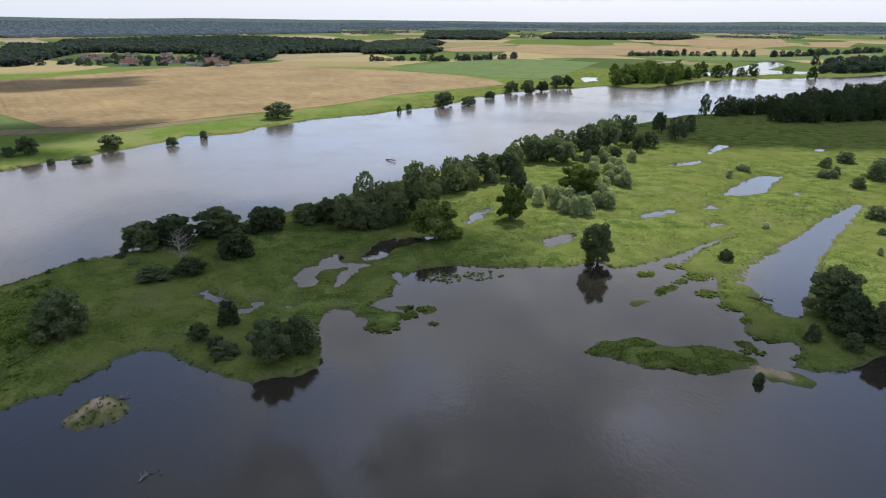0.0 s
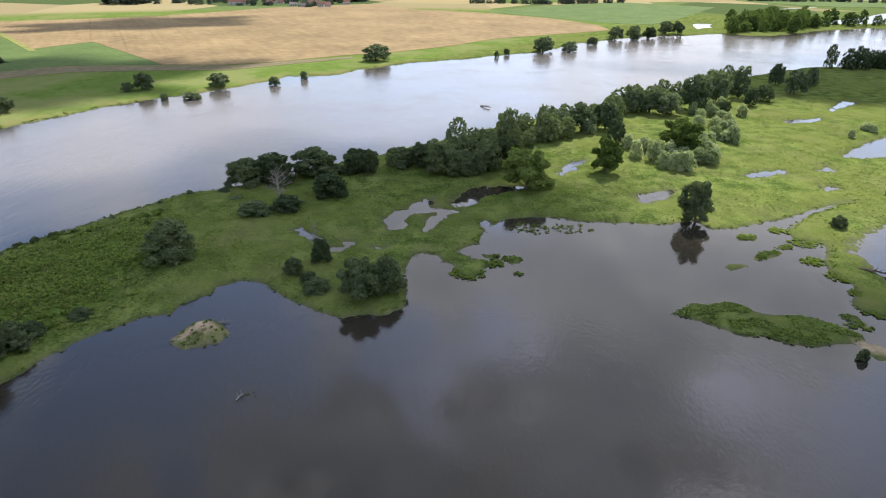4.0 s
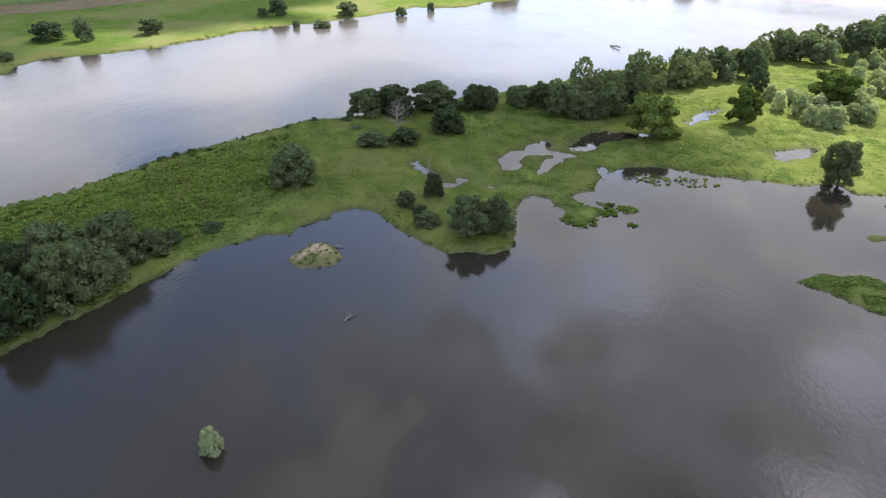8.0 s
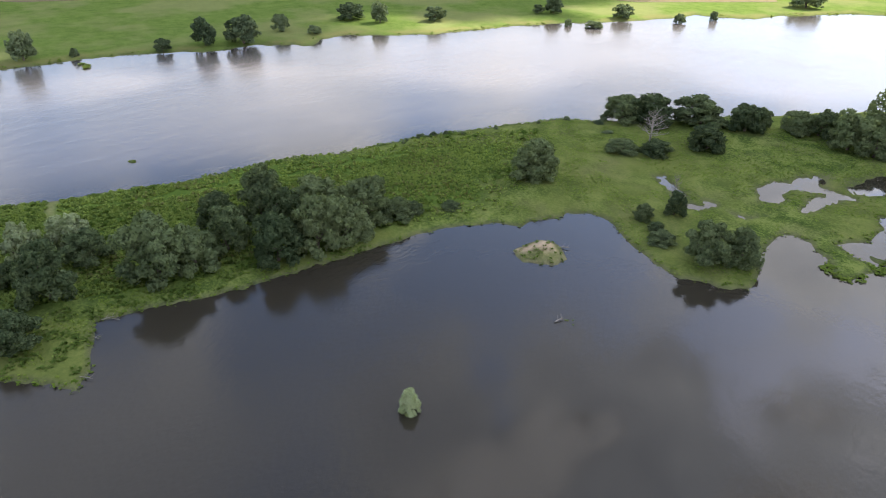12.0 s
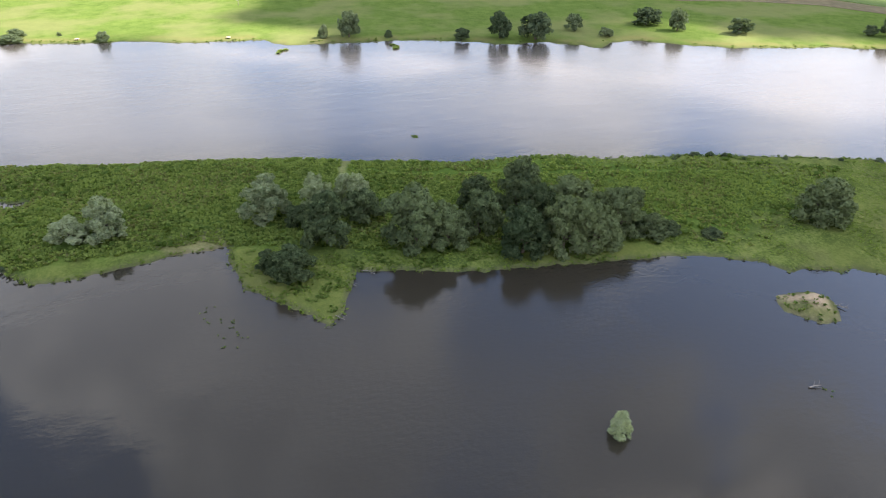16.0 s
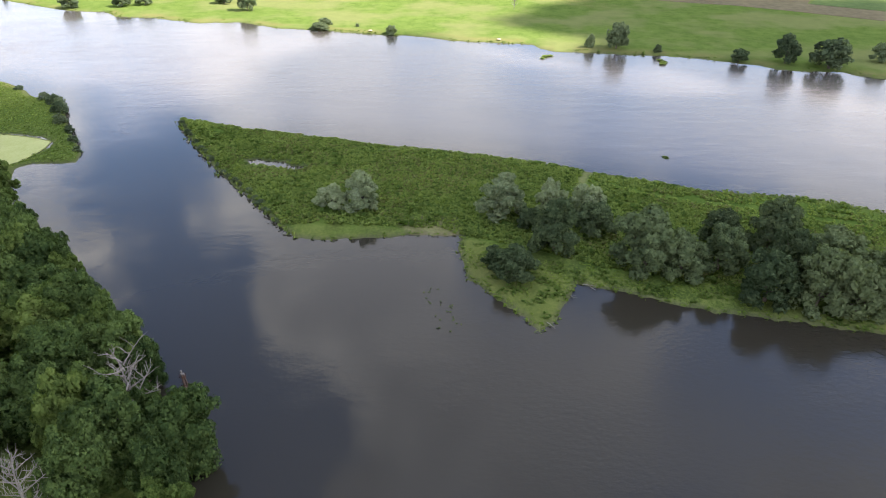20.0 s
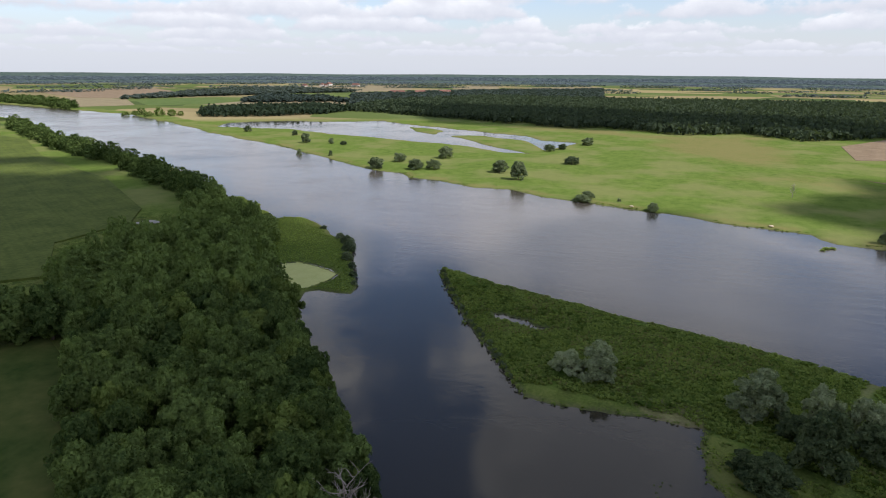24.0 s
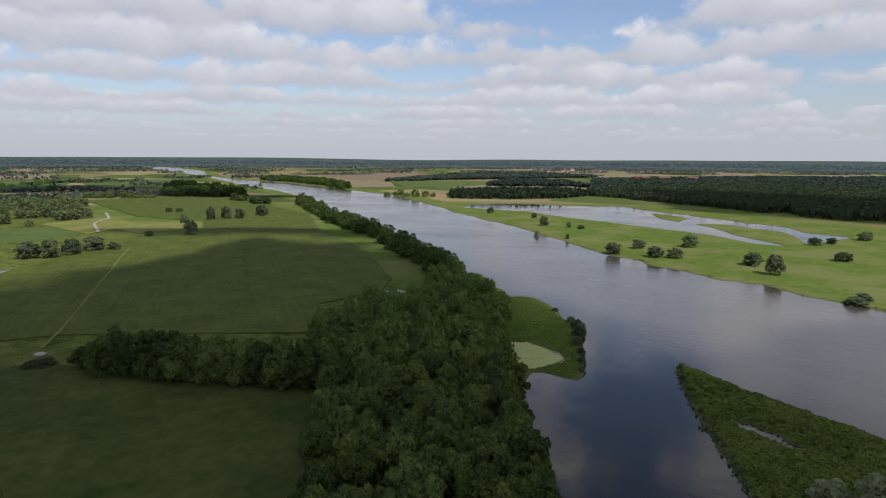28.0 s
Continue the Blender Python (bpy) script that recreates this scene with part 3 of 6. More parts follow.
POOLS = [
    [(87, 174.4), (91.4, 180.4), (100.4, 189), (111.6, 200.7), (125.7, 213.4), (138.6, 226), (155, 239.6), (166, 249), (170, 249.5), (156, 232), (144, 218), (135, 208.6), (126, 197),
     (119, 189), (112, 179), (105, 168), (99.7, 160), (93.8, 151), (89, 146), (85.8, 145.5), (84.2, 149.4), (83.7, 154.6), (84.8, 162), (84.3, 168)],
    [(-43, 171), (-41, 172.6), (-40, 176), (-38.5, 180), (-36.7, 179.3), (-37, 182.6), (-35, 186), (-33, 189), (-30.8, 192.3), (-30.4, 188), (-30, 183), (-27.8, 182), (-25, 181.7),
     (-22, 181), (-23, 176.7), (-25, 172.4), (-27, 167.5), (-28.4, 163), (-29.2, 163.4), (-29, 169.3), (-29.4, 173.3), (-28, 176.6), (-30.2, 178), (-31.6, 176), (-34, 175.4),
     (-35, 171.3), (-35, 166.7), (-36.4, 163), (-39, 164.3), (-40.6, 167)],
    [(-24.4, 191), (-20, 201.4), (-11, 204.8), (-4.5, 205), (-7, 200.7), (-14.5, 194.3), (-19, 186), (-23, 182.6)],
    [(8.4, 222), (10.6, 231.7), (14.5, 238.5), (19.6, 243), (20.5, 240.7), (15.6, 233.6), (11.4, 223), (8.5, 220)],
    [(33, 202), (38.2, 207.8), (43.8, 212), (47.5, 212), (43, 204.7), (36.2, 197.5), (34, 197.6)],
    [(-66, 158), (-63.6, 160), (-59.8, 157), (-57, 155), (-54.8, 154.7), (-52.2, 153.3), (-53, 150.8), (-56, 151), (-59.8, 153.7), (-63, 155.6)],
    [(-52, 148), (-49.8, 148.6), (-47.2, 149.4), (-47.9, 147.1), (-50.8, 146.5)],
    [(-49, 152), (-47.2, 152), (-46.2, 150.7), (-48, 150)],
    [(-41, 151.2), (-38.6, 152.2), (-36.3, 153.6), (-38.2, 150.5)],
    [(119, 262), (136, 284), (149, 299), (159, 298), (148, 284), (138, 269), (127, 262)],
    [(73, 231), (81, 237), (90, 241), (88, 236), (77, 229)],
    [(146, 352), (163, 376), (172, 378), (156, 359), (146, 348)],
    [(114, 323), (134, 333), (133, 327), (117, 319)],
    [(210, 367), (221, 371), (214, 362), (209, 362)],
    [(96, 221), (100, 223), (102, 221), (98, 219)],
    [(146, 267), (151, 270), (152, 267), (147, 264)],
    [(101, 241), (108, 247), (110, 244), (104, 240)],
    [(-175.6, -56), (-174.6, -52.6), (-172.6, -47), (-170, -41.7), (-167.8, -37.5), (-166.3, -39.6), (-167.8, -45), (-169.6, -50), (-172.8, -54.5)],
    [(175, 834), (196, 835), (187, 789), (164, 766)],
    [(300, 868), (345, 905), (410, 960), (500, 1085), (590, 1190), (560, 1090), (500, 1010), (470, 975), (530, 940), (520, 905), (440, 895), (370, 868), (310, 852)],
    [(-94, -453), (-101, -451), (-102, -436), (-94, -424), (-60, -410), (-60, -440)],
    [(-191.6, -144.9), (-194.0, -142.2), (-194.4, -138.5), (-192.7, -130.9), (-190.6, -124.5), (-188.0, -119.2), (-182.6, -118.1), (-176.5, -118.8), (-171.1, -119.8), (-167.9, -124.4), (-177.1, -134.6)],
]
ISLETS = [
    [(31.4, 127), (33, 128.7), (36.5, 132.4), (40, 132), (42.5, 133.3), (46.5, 134), (48.4, 132), (51, 130), (54, 129.5), (58.4, 130), (62, 130), (64, 128), (65.7, 126.5), (68, 125),
     (67.6, 122.3), (65, 120.5), (60.6, 119.5), (58.4, 118.3), (54, 117.8), (51, 119.2), (48, 120.6), (45, 120), (42, 121.3), (39.5, 123.6), (37.4, 125), (34, 126)],
    [(56.7, 173.8), (59.4, 176.2), (62.3, 175), (61, 172), (57.3, 171.4)],
    [(48.7, 153), (50.7, 155.3), (53, 155), (55.5, 155.3), (53, 152.7), (50.4, 151)],
    [(-69.3, 100), (-67.4, 105), (-66.8, 107.3), (-64.4, 108.2), (-61.3, 106.7), (-59, 104.5), (-59, 101.3), (-61, 99), (-64.3, 97.4), (-67.4, 98.6)],
    [(-769, -367), (-760, -334), (-732, -301), (-684, -294), (-707, -324)],
    [(66.8, 121.8), (69.6, 121.5), (72.3, 119.8), (74.3, 119.3), (76, 117.4), (77.4, 114.7), (75, 112.5), (72.6, 113.4), (70, 115), (67.5, 115.6), (66, 117.7), (65.4, 120)],
    [(56.8, 159), (59.5, 162.8), (64.3, 166), (65, 164), (61, 160.3), (58, 158)],
    [(64.8, 167.8), (68, 170.4), (70, 168.6), (66.6, 166.4)],
    [(-5, 147.8), (-4, 150.2), (-2.5, 149.6), (-2.7, 146.3), (-4.4, 145.8)],
    [(-12, 150), (-7, 151), (-7.8, 149), (-10.6, 148)],
    [(67.4, 133), (70.4, 132), (70.5, 130.6), (67.7, 130)],
]
HERB_LAND = [(-211, -87), (-180, -69), (-146, -46), (-133, -36), (-132, -22), (-131, 0), (-122, 16), (-112, 36), (-104, 62), (-96, 85),
             (-84, 112), (-90, 135), (-108, 165), (-128, 142), (-147, 97), (-165, 45), (-185, -10)]
SANDS = [(0.22, ISLETS[3]), (1.0, [(-68.4, 100), (-67.3, 104.7), (-66.7, 107), (-64.3, 107.6), (-62.5, 106), (-61.5, 105), (-62.6, 102.2), (-65.3, 102), (-66.3, 100.3)]), (0.9, [(66, 122), (69.6, 121), (73, 119), (72, 116), (67.5, 116.5), (65.4, 119)]),
         (0.3, [(-137, -14), (-136, -6), (-135, 4), (-130, 5), (-127, 4), (-126, -4), (-132, -9)]), (0.28, [(-167, 41), (-166, 43), (-151.5, 37), (-152.5, 34.8)])]

DRY_LAND = [[(-750, -50), (-800, -15), (-800, 50), (-705, 60), (-620, 60), (-545, 42), (-546, 30), (-561, 19), (-599, -26)],
            [(-478, 24), (-481, 51), (-436, 92), (-470, 98), (-508, 54)], [(-860, -200), (-800, -120), (-770, -30), (-740, -40), (-760, -130), (-830, -230)]]


def land_level(x, y):
    """Height of the ground: positive on land, the bed below the water."""
    far = np.hypot(x, y)
    k = np.clip(far / 120, 0.6, 6)
    wx = (vnoise(x / 5 / k, y / 5 / k, 1) - 0.5) * 1.3 * k + (vnoise(x / 1.3 / k, y / 1.3 / k, 3) - 0.5) * 0.8 * k
    wy = (vnoise(x / 5 / k, y / 5 / k, 2) - 0.5) * 1.3 * k + (vnoise(x / 1.3 / k, y / 1.3 / k, 4) - 0.5) * 0.8 * k
    X, Y = x + wx, y + wy
    river = inside_distance(RIVER, X, Y)
    lake = inside_distance(LAKE, X, Y)
    land = -np.maximum(np.maximum(river, lake), inside_distance(FLOOD, X, Y))
    broken = np.where(far < 420, (vnoise(x / 3.1, y / 3.1, 21) - 0.5) * 1.5 + (vnoise(x / 0.9, y / 0.9, 22) - 0.5) * 1.5, 0)
    for p in POOLS:
        land = np.minimum(land, -inside_distance(p, X, Y, 30.0) * 0.8 + broken)
    for p in ISLETS:
        land = np.maximum(land, inside_distance(p, X, Y, 30.0))
    rise = np.where(land > 0, 1.0 - np.exp(-land / 4.0), 0)
    h = np.where(land > 0, 0.05 + rise, np.maximum(land * 0.3, -1.6))
    near = np.clip((420 - far) / 200, 0, 1)
    h += np.where(land > 0.8, near * ((vnoise(x / 2.2, y / 2.2, 7) - 0.5) * 0.5 + (vnoise(x / 9, y / 9, 8) - 0.5) * 0.6) * np.clip(land / 6, 0, 1), 0)
    h += 0.9 * np.exp(-((x + 65) ** 2 + (y - 105) ** 2) / 7.0)
    h += 56 * np.clip((far - 3700) / 1200, 0, 1) ** 2 * (0.6 + 0.4 * vnoise(x / 900, y / 900, 9))
    return h, land, river


def polar_grid():
    """Rings about the middle of the place, close near the water's edge, wide far out."""
    ang = np.radians(np.concatenate([np.arange(-40, 172, 0.24), np.arange(172, 320, 1.5)]))
    dep = np.concatenate([np.arange(58, 12, -0.14), np.arange(12, 3.0, -0.075), np.arange(3.0, 0.79, -0.06)])
    rad = np.concatenate([[0.5, 15, 30], 70 / np.tan(np.radians(dep)), [5200, 6500]])
    A, R = np.meshgrid(ang, rad)
    x, y = -np.sin(A) * R, np.cos(A) * R
    na, nr = len(ang), len(rad)
    i = np.arange(nr - 1)[:, None] * na + np.arange(na)[None, :]
    j = np.arange(nr - 1)[:, None] * na + (np.arange(na)[None, :] + 1) % na
    faces = np.stack([i, i + na, j + na, j], -1).reshape(-1, 4)
    return x.ravel(), y.ravel(), faces


def sheet(name, co, faces, mat, attrs):
    me = bpy.data.meshes.new(name)
    n = len(faces)
    me.vertices.add(len(co))
    me.vertices.foreach_set("co", co.astype(np.float32).ravel())
    me.loops.add(4 * n)
    me.loops.foreach_set("vertex_index", faces.astype(np.int32).ravel())
    me.polygons.add(n)
    me.polygons.foreach_set("loop_start", np.arange(0, 4 * n, 4, dtype=np.int32))
    me.polygons.foreach_set("loop_total", np.full(n, 4, dtype=np.int32))
    me.update(calc_edges=True)
    me.materials.append(mat)
    me.shade_smooth()
    for key, values in attrs.items():
        a = me.attributes.new(key, "FLOAT", "POINT")
        a.data.foreach_set("value", values.astype(np.float32))
    return new(name, me)


def soft_step(d, width):
    return np.clip(d / width + 0.5, 0, 1)


gx, gy, gfaces = polar_grid()
gh, gland, griver = land_level(gx, gy)
jag = (vnoise(gx / 4, gy / 4, 11) - 0.5) * 6
herb = soft_step(inside_distance(HERB_LAND, gx, gy) + jag - np.clip((gy - 70) / 6, 0, 12), 6)
herb = np.maximum(herb, soft_step(inside_distance(SPIT + [(-300, -300), (-200, -160)], gx, gy) + jag, 5) * 0.7)
sand = np.zeros_like(gx)
for weight, p in SANDS:
    sand = np.maximum(sand, weight * soft_step(inside_distance(p, gx, gy, 20.0) + jag * 0.25, 1.5))
silt = np.clip(1 - gland / 1.6, 0, 1) * 0.85
pasture = soft_step(-gx - 235 - np.maximum(0, gy - 200) * -0.55, 30) * (griver < 0)
farmland = np.clip((np.hypot(gx, gy) - 950) / 60, 0, 1) * (griver < -35)
dry = np.zeros_like(gx)
for p in DRY_LAND:
    dry = np.maximum(dry, soft_step(inside_distance(p, gx, gy, 60.0) + jag * 3 + (vnoise(gx / 40, gy / 40, 31) - 0.5) * 40, 30))
dry = np.maximum(dry, 0.95 * np.clip(1 - np.abs(gland - 4) / 6, 0, 1) * np.clip((vnoise(gx / 12, gy / 12, 32) - 0.3) * 4, 0, 1) * pasture)
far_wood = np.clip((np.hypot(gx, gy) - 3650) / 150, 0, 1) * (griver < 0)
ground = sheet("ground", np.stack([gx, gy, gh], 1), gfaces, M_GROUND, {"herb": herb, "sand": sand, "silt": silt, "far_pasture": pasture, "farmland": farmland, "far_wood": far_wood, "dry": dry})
tagged(ground, "flat green flood meadow with pools and low banks", "ground", kind="structure")


def build_water():
    ang = np.radians(np.arange(0, 360, 0.9))
    rad = np.concatenate([[0.5], np.geomspace(20, 6000, 200)])
    A, R = np.meshgrid(ang, rad)
    x, y = (-np.sin(A) * R).ravel(), (np.cos(A) * R).ravel()
    na = len(ang)
    i = np.arange(len(rad) - 1)[:, None] * na + np.arange(na)[None, :]
    j = np.arange(len(rad) - 1)[:, None] * na + (np.arange(na)[None, :] + 1) % na
    faces = np.stack([i, i + na, j + na, j], -1).reshape(-1, 4)
    river = soft_step(inside_distance(RIVER, x, y) - 8, 30)
    shallow = np.zeros_like(x)
    for p in POOLS[1:19]:
        shallow = np.maximum(shallow, soft_step(inside_distance(p, x, y, 30.0) + 2.5, 3))
    ob = sheet("water", np.stack([x, y, 0 * x], 1), faces, M_WATER, {"river": river, "shallow": shallow})
    return tagged(ob, "dark still flood water and a broad grey-brown river", "water", kind="structure")


build_water()


# ---------------------------------------------------------------- fields
def field(name, poly, z, mat, label, category="field"):
    """A standing crop: a low slab with a slightly uneven top and an edge."""
    P = np.array(poly, float)
    bm = bmesh.new()
    top = [bm.verts.new((x, y, z)) for x, y in P]
    foot = [bm.verts.new((x, y, 0.3)) for x, y in P]
    face = bm.faces.new(top)
    for a in range(len(P)):
        b = (a + 1) % len(P)
        bm.faces.new((top[a], foot[a], foot[b], top[b]))
    bmesh.ops.recalc_face_normals(bm, faces=bm.faces)
    bmesh.ops.triangulate(bm, faces=[face])
    me = bpy.data.meshes.new(name)
    bm.to_mesh(me)
    bm.free()
    me.materials.append(mat)
    return tagged(new(name, me), label, category, kind="structure")


field("wheat_field", [(-600, 650), (-459, 767), (-381, 930), (-268, 1044), (-179, 946), (-96, 922), (0, 855), (58, 780), (69, 721),
                      (-2, 655), (-44, 619), (-78, 555), (-116, 511), (-149, 485), (-187, 444), (-215, 425), (-255, 419), (-379, 523), (-396, 470), (-512, 566)],
      1.22, M_WHEAT, "ripe golden wheat field with faint tractor lines")
field("green_field", [(-528, 545), (-510, 562), (-394, 466), (-379, 522), (-255, 418), (-314, 403), (-365, 336), (-440, 240), (-470, 262), (-455, 330), (-436, 406), (-420, 443)],
      1.18, M_CROP, "flat green crop field beside the wheat")
field("stubble_field", [(-662, 198), (-579, 176), (-552, 172), (-514, 222), (-482, 290), (-438, 402), (-421, 443), (-528, 544), (-700, 700), (-950, 480)],
      1.2, M_STUBBLE, "pale straw-coloured cut field with a curved corner")
field("fallow_strip", [(-507, 97), (-489, 121), (-478, 156), (-492, 191), (-490, 227), (-468, 256), (-440, 239), (-364, 335), (-343, 373), (-312, 401), (-256, 415), (-209, 424), (-140, 482),
                       (-137, 474), (-201, 406), (-244, 396), (-295, 378), (-321, 347), (-337, 309), (-400, 232), (-415, 214), (-434, 188), (-446, 158), (-461, 133)],
      1.16, M_FALLOW, "brown fallow strip along the edge of the pasture")
field("green_field", [(-81, 930), (0, 1081), (117, 1197), (258, 1105), (172, 894), (119, 791), (66, 803), (0, 866)],
      1.2, M_CROP, "bright green level crop field")
MAIZE = [(-55, -276), (-74, -269), (-142, -205), (-174, -243), (-214, -245), (-239, -265), (-300, -360), (-325, -422), (-361, -503),
         (-441, -633), (-477, -775), (-519, -939), (-455, -1039), (-326, -1031), (-284, -738), (-310, -631), (-275, -561), (-218, -558),
         (-155, -498), (-89, -432), (-20, -380), (20, -300)]
field("maize_field", MAIZE, 1.75, M_MAIZE, "broad green maize field with sowing lines", "field")
field("mown_meadow", [(-28, -150), (-20, -240), (-47, -242), (-61, -232), (-74, -199), (-107, -158), (-97, -138), (-75, -108), (-55, -75), (-20, -90)],
      1.75, M_LAWN, "short dark green mown meadow", "meadow")
field("duckweed", [(-192.0, -145.9), (-194.6, -143.0), (-195.0, -139.1), (-193.2, -131.0), (-191.0, -124.2), (-188.2, -118.6), (-182.5, -117.5), (-176.0, -118.2), (-170.3, -119.3), (-166.9, -124.1), (-176.7, -135.0)],
      0.02, M_DUCK, "pale yellow-green duckweed covering a small pond", "duckweed")


# ---------------------------------------------------------------- trees
def unit(v):
    return v / (np.linalg.norm(v, axis=-1, keepdims=True) + 1e-9)


def leaf_sprays(rng, lobes, count, size):
    """Sprays of leaves lying over the lobes of a crown, with gaps and loose ends."""
    c = np.array([l[0] for l in lobes], float)
    r = np.array([l[1] for l in lobes], float)
    w = r[:, 0] * r[:, 2]
    k = rng.choice(len(lobes), count, p=w / w.sum())
    d = unit(rng.normal(size=(count, 3)) + (0, 0, 0.25))
    swell = 0.86 + 0.24 * rng.random(count) ** 2
    p = c[k] + r[k] * d * swell[:, None]
    keep = np.ones(count, bool)
    for q in range(len(lobes)):
        keep &= (((p - c[q]) / r[q]) ** 2).sum(1) > 0.62
    p, d = p[keep], d[keep]
    n = unit(d + 0.38 * rng.normal(size=d.shape))
    a = unit(np.cross(n, rng.normal(size=d.shape)))
    b = np.cross(n, a)
    s = size * (0.55 + 0.9 * rng.random((len(p), 1)))
    a, b = a * s, b * s * (0.75 + 0.4 * rng.random((len(p), 1)))
    return np.stack([p - a * 0.9 - b * 0.6, p + a * 0.9 - b * 0.6, p + b * 1.2], 1)


def limb(bm, a, b, ra, rb, sides=5):
    """A tapered branch from a to b."""
    a, b = Vector(a), Vector(b)
    u = (b - a).orthogonal().normalized()
    w = (b - a).normalized().cross(u)
    rings = []
    for p, r in ((a, ra), ((a + b) / 2 + u * ra * 0.6, (ra + rb) / 2), (b, rb)):
        rings.append([bm.verts.new(p + (u * math.cos(s) + w * math.sin(s)) * r) for s in (2 * math.pi * i / sides for i in range(sides))])
    for lo, hi in zip(rings, rings[1:]):
        for i in range(sides):
            bm.faces.new((lo[i], lo[(i + 1) % sides], hi[(i + 1) % sides], hi[i]))
    bm.faces.new(rings[-1])


def make_lobes(rng, kind):
    """Crown lobes for a plant 10 m high and about 5 m in radius: large billows over a dome, each of many small ones."""
    foot, wide, n, big = {"bush": (-0.9, 0.16, 22, 2.0), "willow": (-0.2, 0.36, 18, 1.8), "ash": (0.8, 0.48, 15, 1.7),
                          "tall": (0.3, 0.36, 18, 1.75), "open": (0.2, 0.36, 13, 2.0), "dome": (0.4, 0.55, 15, 2.1)}.get(kind, (-0.4, 0.36, 20, 1.9))
    lobes = []
    lean = rng.normal(size=2) * 0.5
    for i in range(n):
        f = (i + 0.5) / n
        z = foot + big * 0.45 + (10 - foot - big * 1.45) * f
        k = (f - wide) / (1 - wide if f > wide else wide + 0.35)
        prof = math.sqrt(max(0.04, 1 - k * k))
        s = i * 2.39996 + rng.random() * 0.9
        out = (5.0 - big) * prof * (0.55 + 0.6 * rng.random() ** 0.6)
        c = np.array((out * math.cos(s) + lean[0] * f, out * math.sin(s) + lean[1] * f, z))
        R = big * (0.72 + 0.5 * rng.random())
        away = np.array((math.cos(s), math.sin(s), 0.55))
        for j in range(7):
            d = rng.normal(size=3) + 0.75 * away
            d /= np.linalg.norm(d)
            r = R * (0.30 + 0.26 * rng.random())
            lobes.append((tuple(c + d * (R - r) * (0.86 + 0.26 * rng.random())), (r, r, r * 0.82)))
        lobes.append((tuple(c), (R * 0.62, R * 0.62, R * 0.55)))
    core = 0.9
    lobes.append(((0, 0, 4.0), (3.0 * core, 3.0 * core, 3.2 * core)))
    lobes.append(((lean[0] * 0.7, lean[1] * 0.7, 6.4), (2.2 * core, 2.2 * core, 2.2 * core)))
    return lobes


def plant(name, kind, leaf_mat, seed, leaves, size, label, category):
    rng = np.random.default_rng(seed)
    root = new(name)
    lobes = make_lobes(rng, kind)
    bm = bmesh.new()
    if kind != "bush":
        limb(bm, (0, 0, -0.3), (0.15, 0.1, 4.2), 0.38, 0.22, 6)
    else:
        limb(bm, (0, 0, -0.3), (0, 0, 2.5), 0.25, 0.15, 5)
    for c, r in lobes[7::24]:
        limb(bm, (0.1, 0.1, 2.2 if kind != "bush" else 0.6), c, 0.16, 0.05, 4)
    part("trunk", bm, M_BARK, root)
    q = leaf_sprays(rng, lobes, leaves, size)
    top = q[:, :, 2].max()
    side = 4.75 / np.percentile(np.hypot(q[:, 0, 0], q[:, 0, 1]), 97)
    q *= (side, side, 10.0 / top)
    # the shaded mass of twigs and leaves within, as larger sprays
    inner = leaf_sprays(rng, [(c, (r[0] * 0.6, r[1] * 0.6, r[2] * 0.6)) for c, r in lobes], max(60, leaves // 6), size * 2.0)
    inner *= (side, side, 10.0 / top)
    tris_object("crown", np.concatenate([q, inner]), leaf_mat, root)
    return tagged(root, label, category)


def dead_tree(name, seed, label):
    """A bare crown: boughs that fork twice into thin twigs."""
    rng = random.Random(seed)
    root = new(name)
    bm = bmesh.new()
    limb(bm, (0, 0, -0.3), (0.3, 0.1, 5), 0.28, 0.18, 6)
    limb(bm, (0.3, 0.1, 5), (0.1, 0.4, 9.4), 0.18, 0.03, 5)
    part("trunk", bm, M_DEADWOOD, root)
    for i in range(20):
        bm = bmesh.new()
        z = 2.8 + i * 0.32
        s = i * 2.39 + rng.uniform(-0.3, 0.3)
        r = 4.6 * (0.6 + 0.4 * rng.random()) * (1.2 - z / 11)
        foot = Vector((0.2, 0.1, z))
        tip = Vector((math.cos(s) * r, math.sin(s) * r, z + 0.5 + 1.6 * rng.random()))
        limb(bm, foot, tip, 0.085, 0.025, 4)
        for j in range(6):
            mid = foot.lerp(tip, 0.35 + 0.11 * j)
            end = mid + Vector((rng.uniform(-1, 1), rng.uniform(-1, 1), rng.uniform(0.0, 1.0))) * 1.1
            limb(bm, mid, end, 0.04, 0.018, 3)
            limb(bm, mid.lerp(end, 0.6), end + Vector((rng.uniform(-0.5, 0.5), rng.uniform(-0.5, 0.5), 0.3)), 0.025, 0.012, 3)
        part("branch", bm, M_DEADWOOD, root)
    return tagged(root, label, "tree")


KINDS = {}


def set_kind(key, *protos):
    KINDS[key] = list(protos)
    USED[key] = 0


USED = {}


def levels(points):
    P = np.array(points, float)
    return land_level(P[:, 0], P[:, 1])[0]


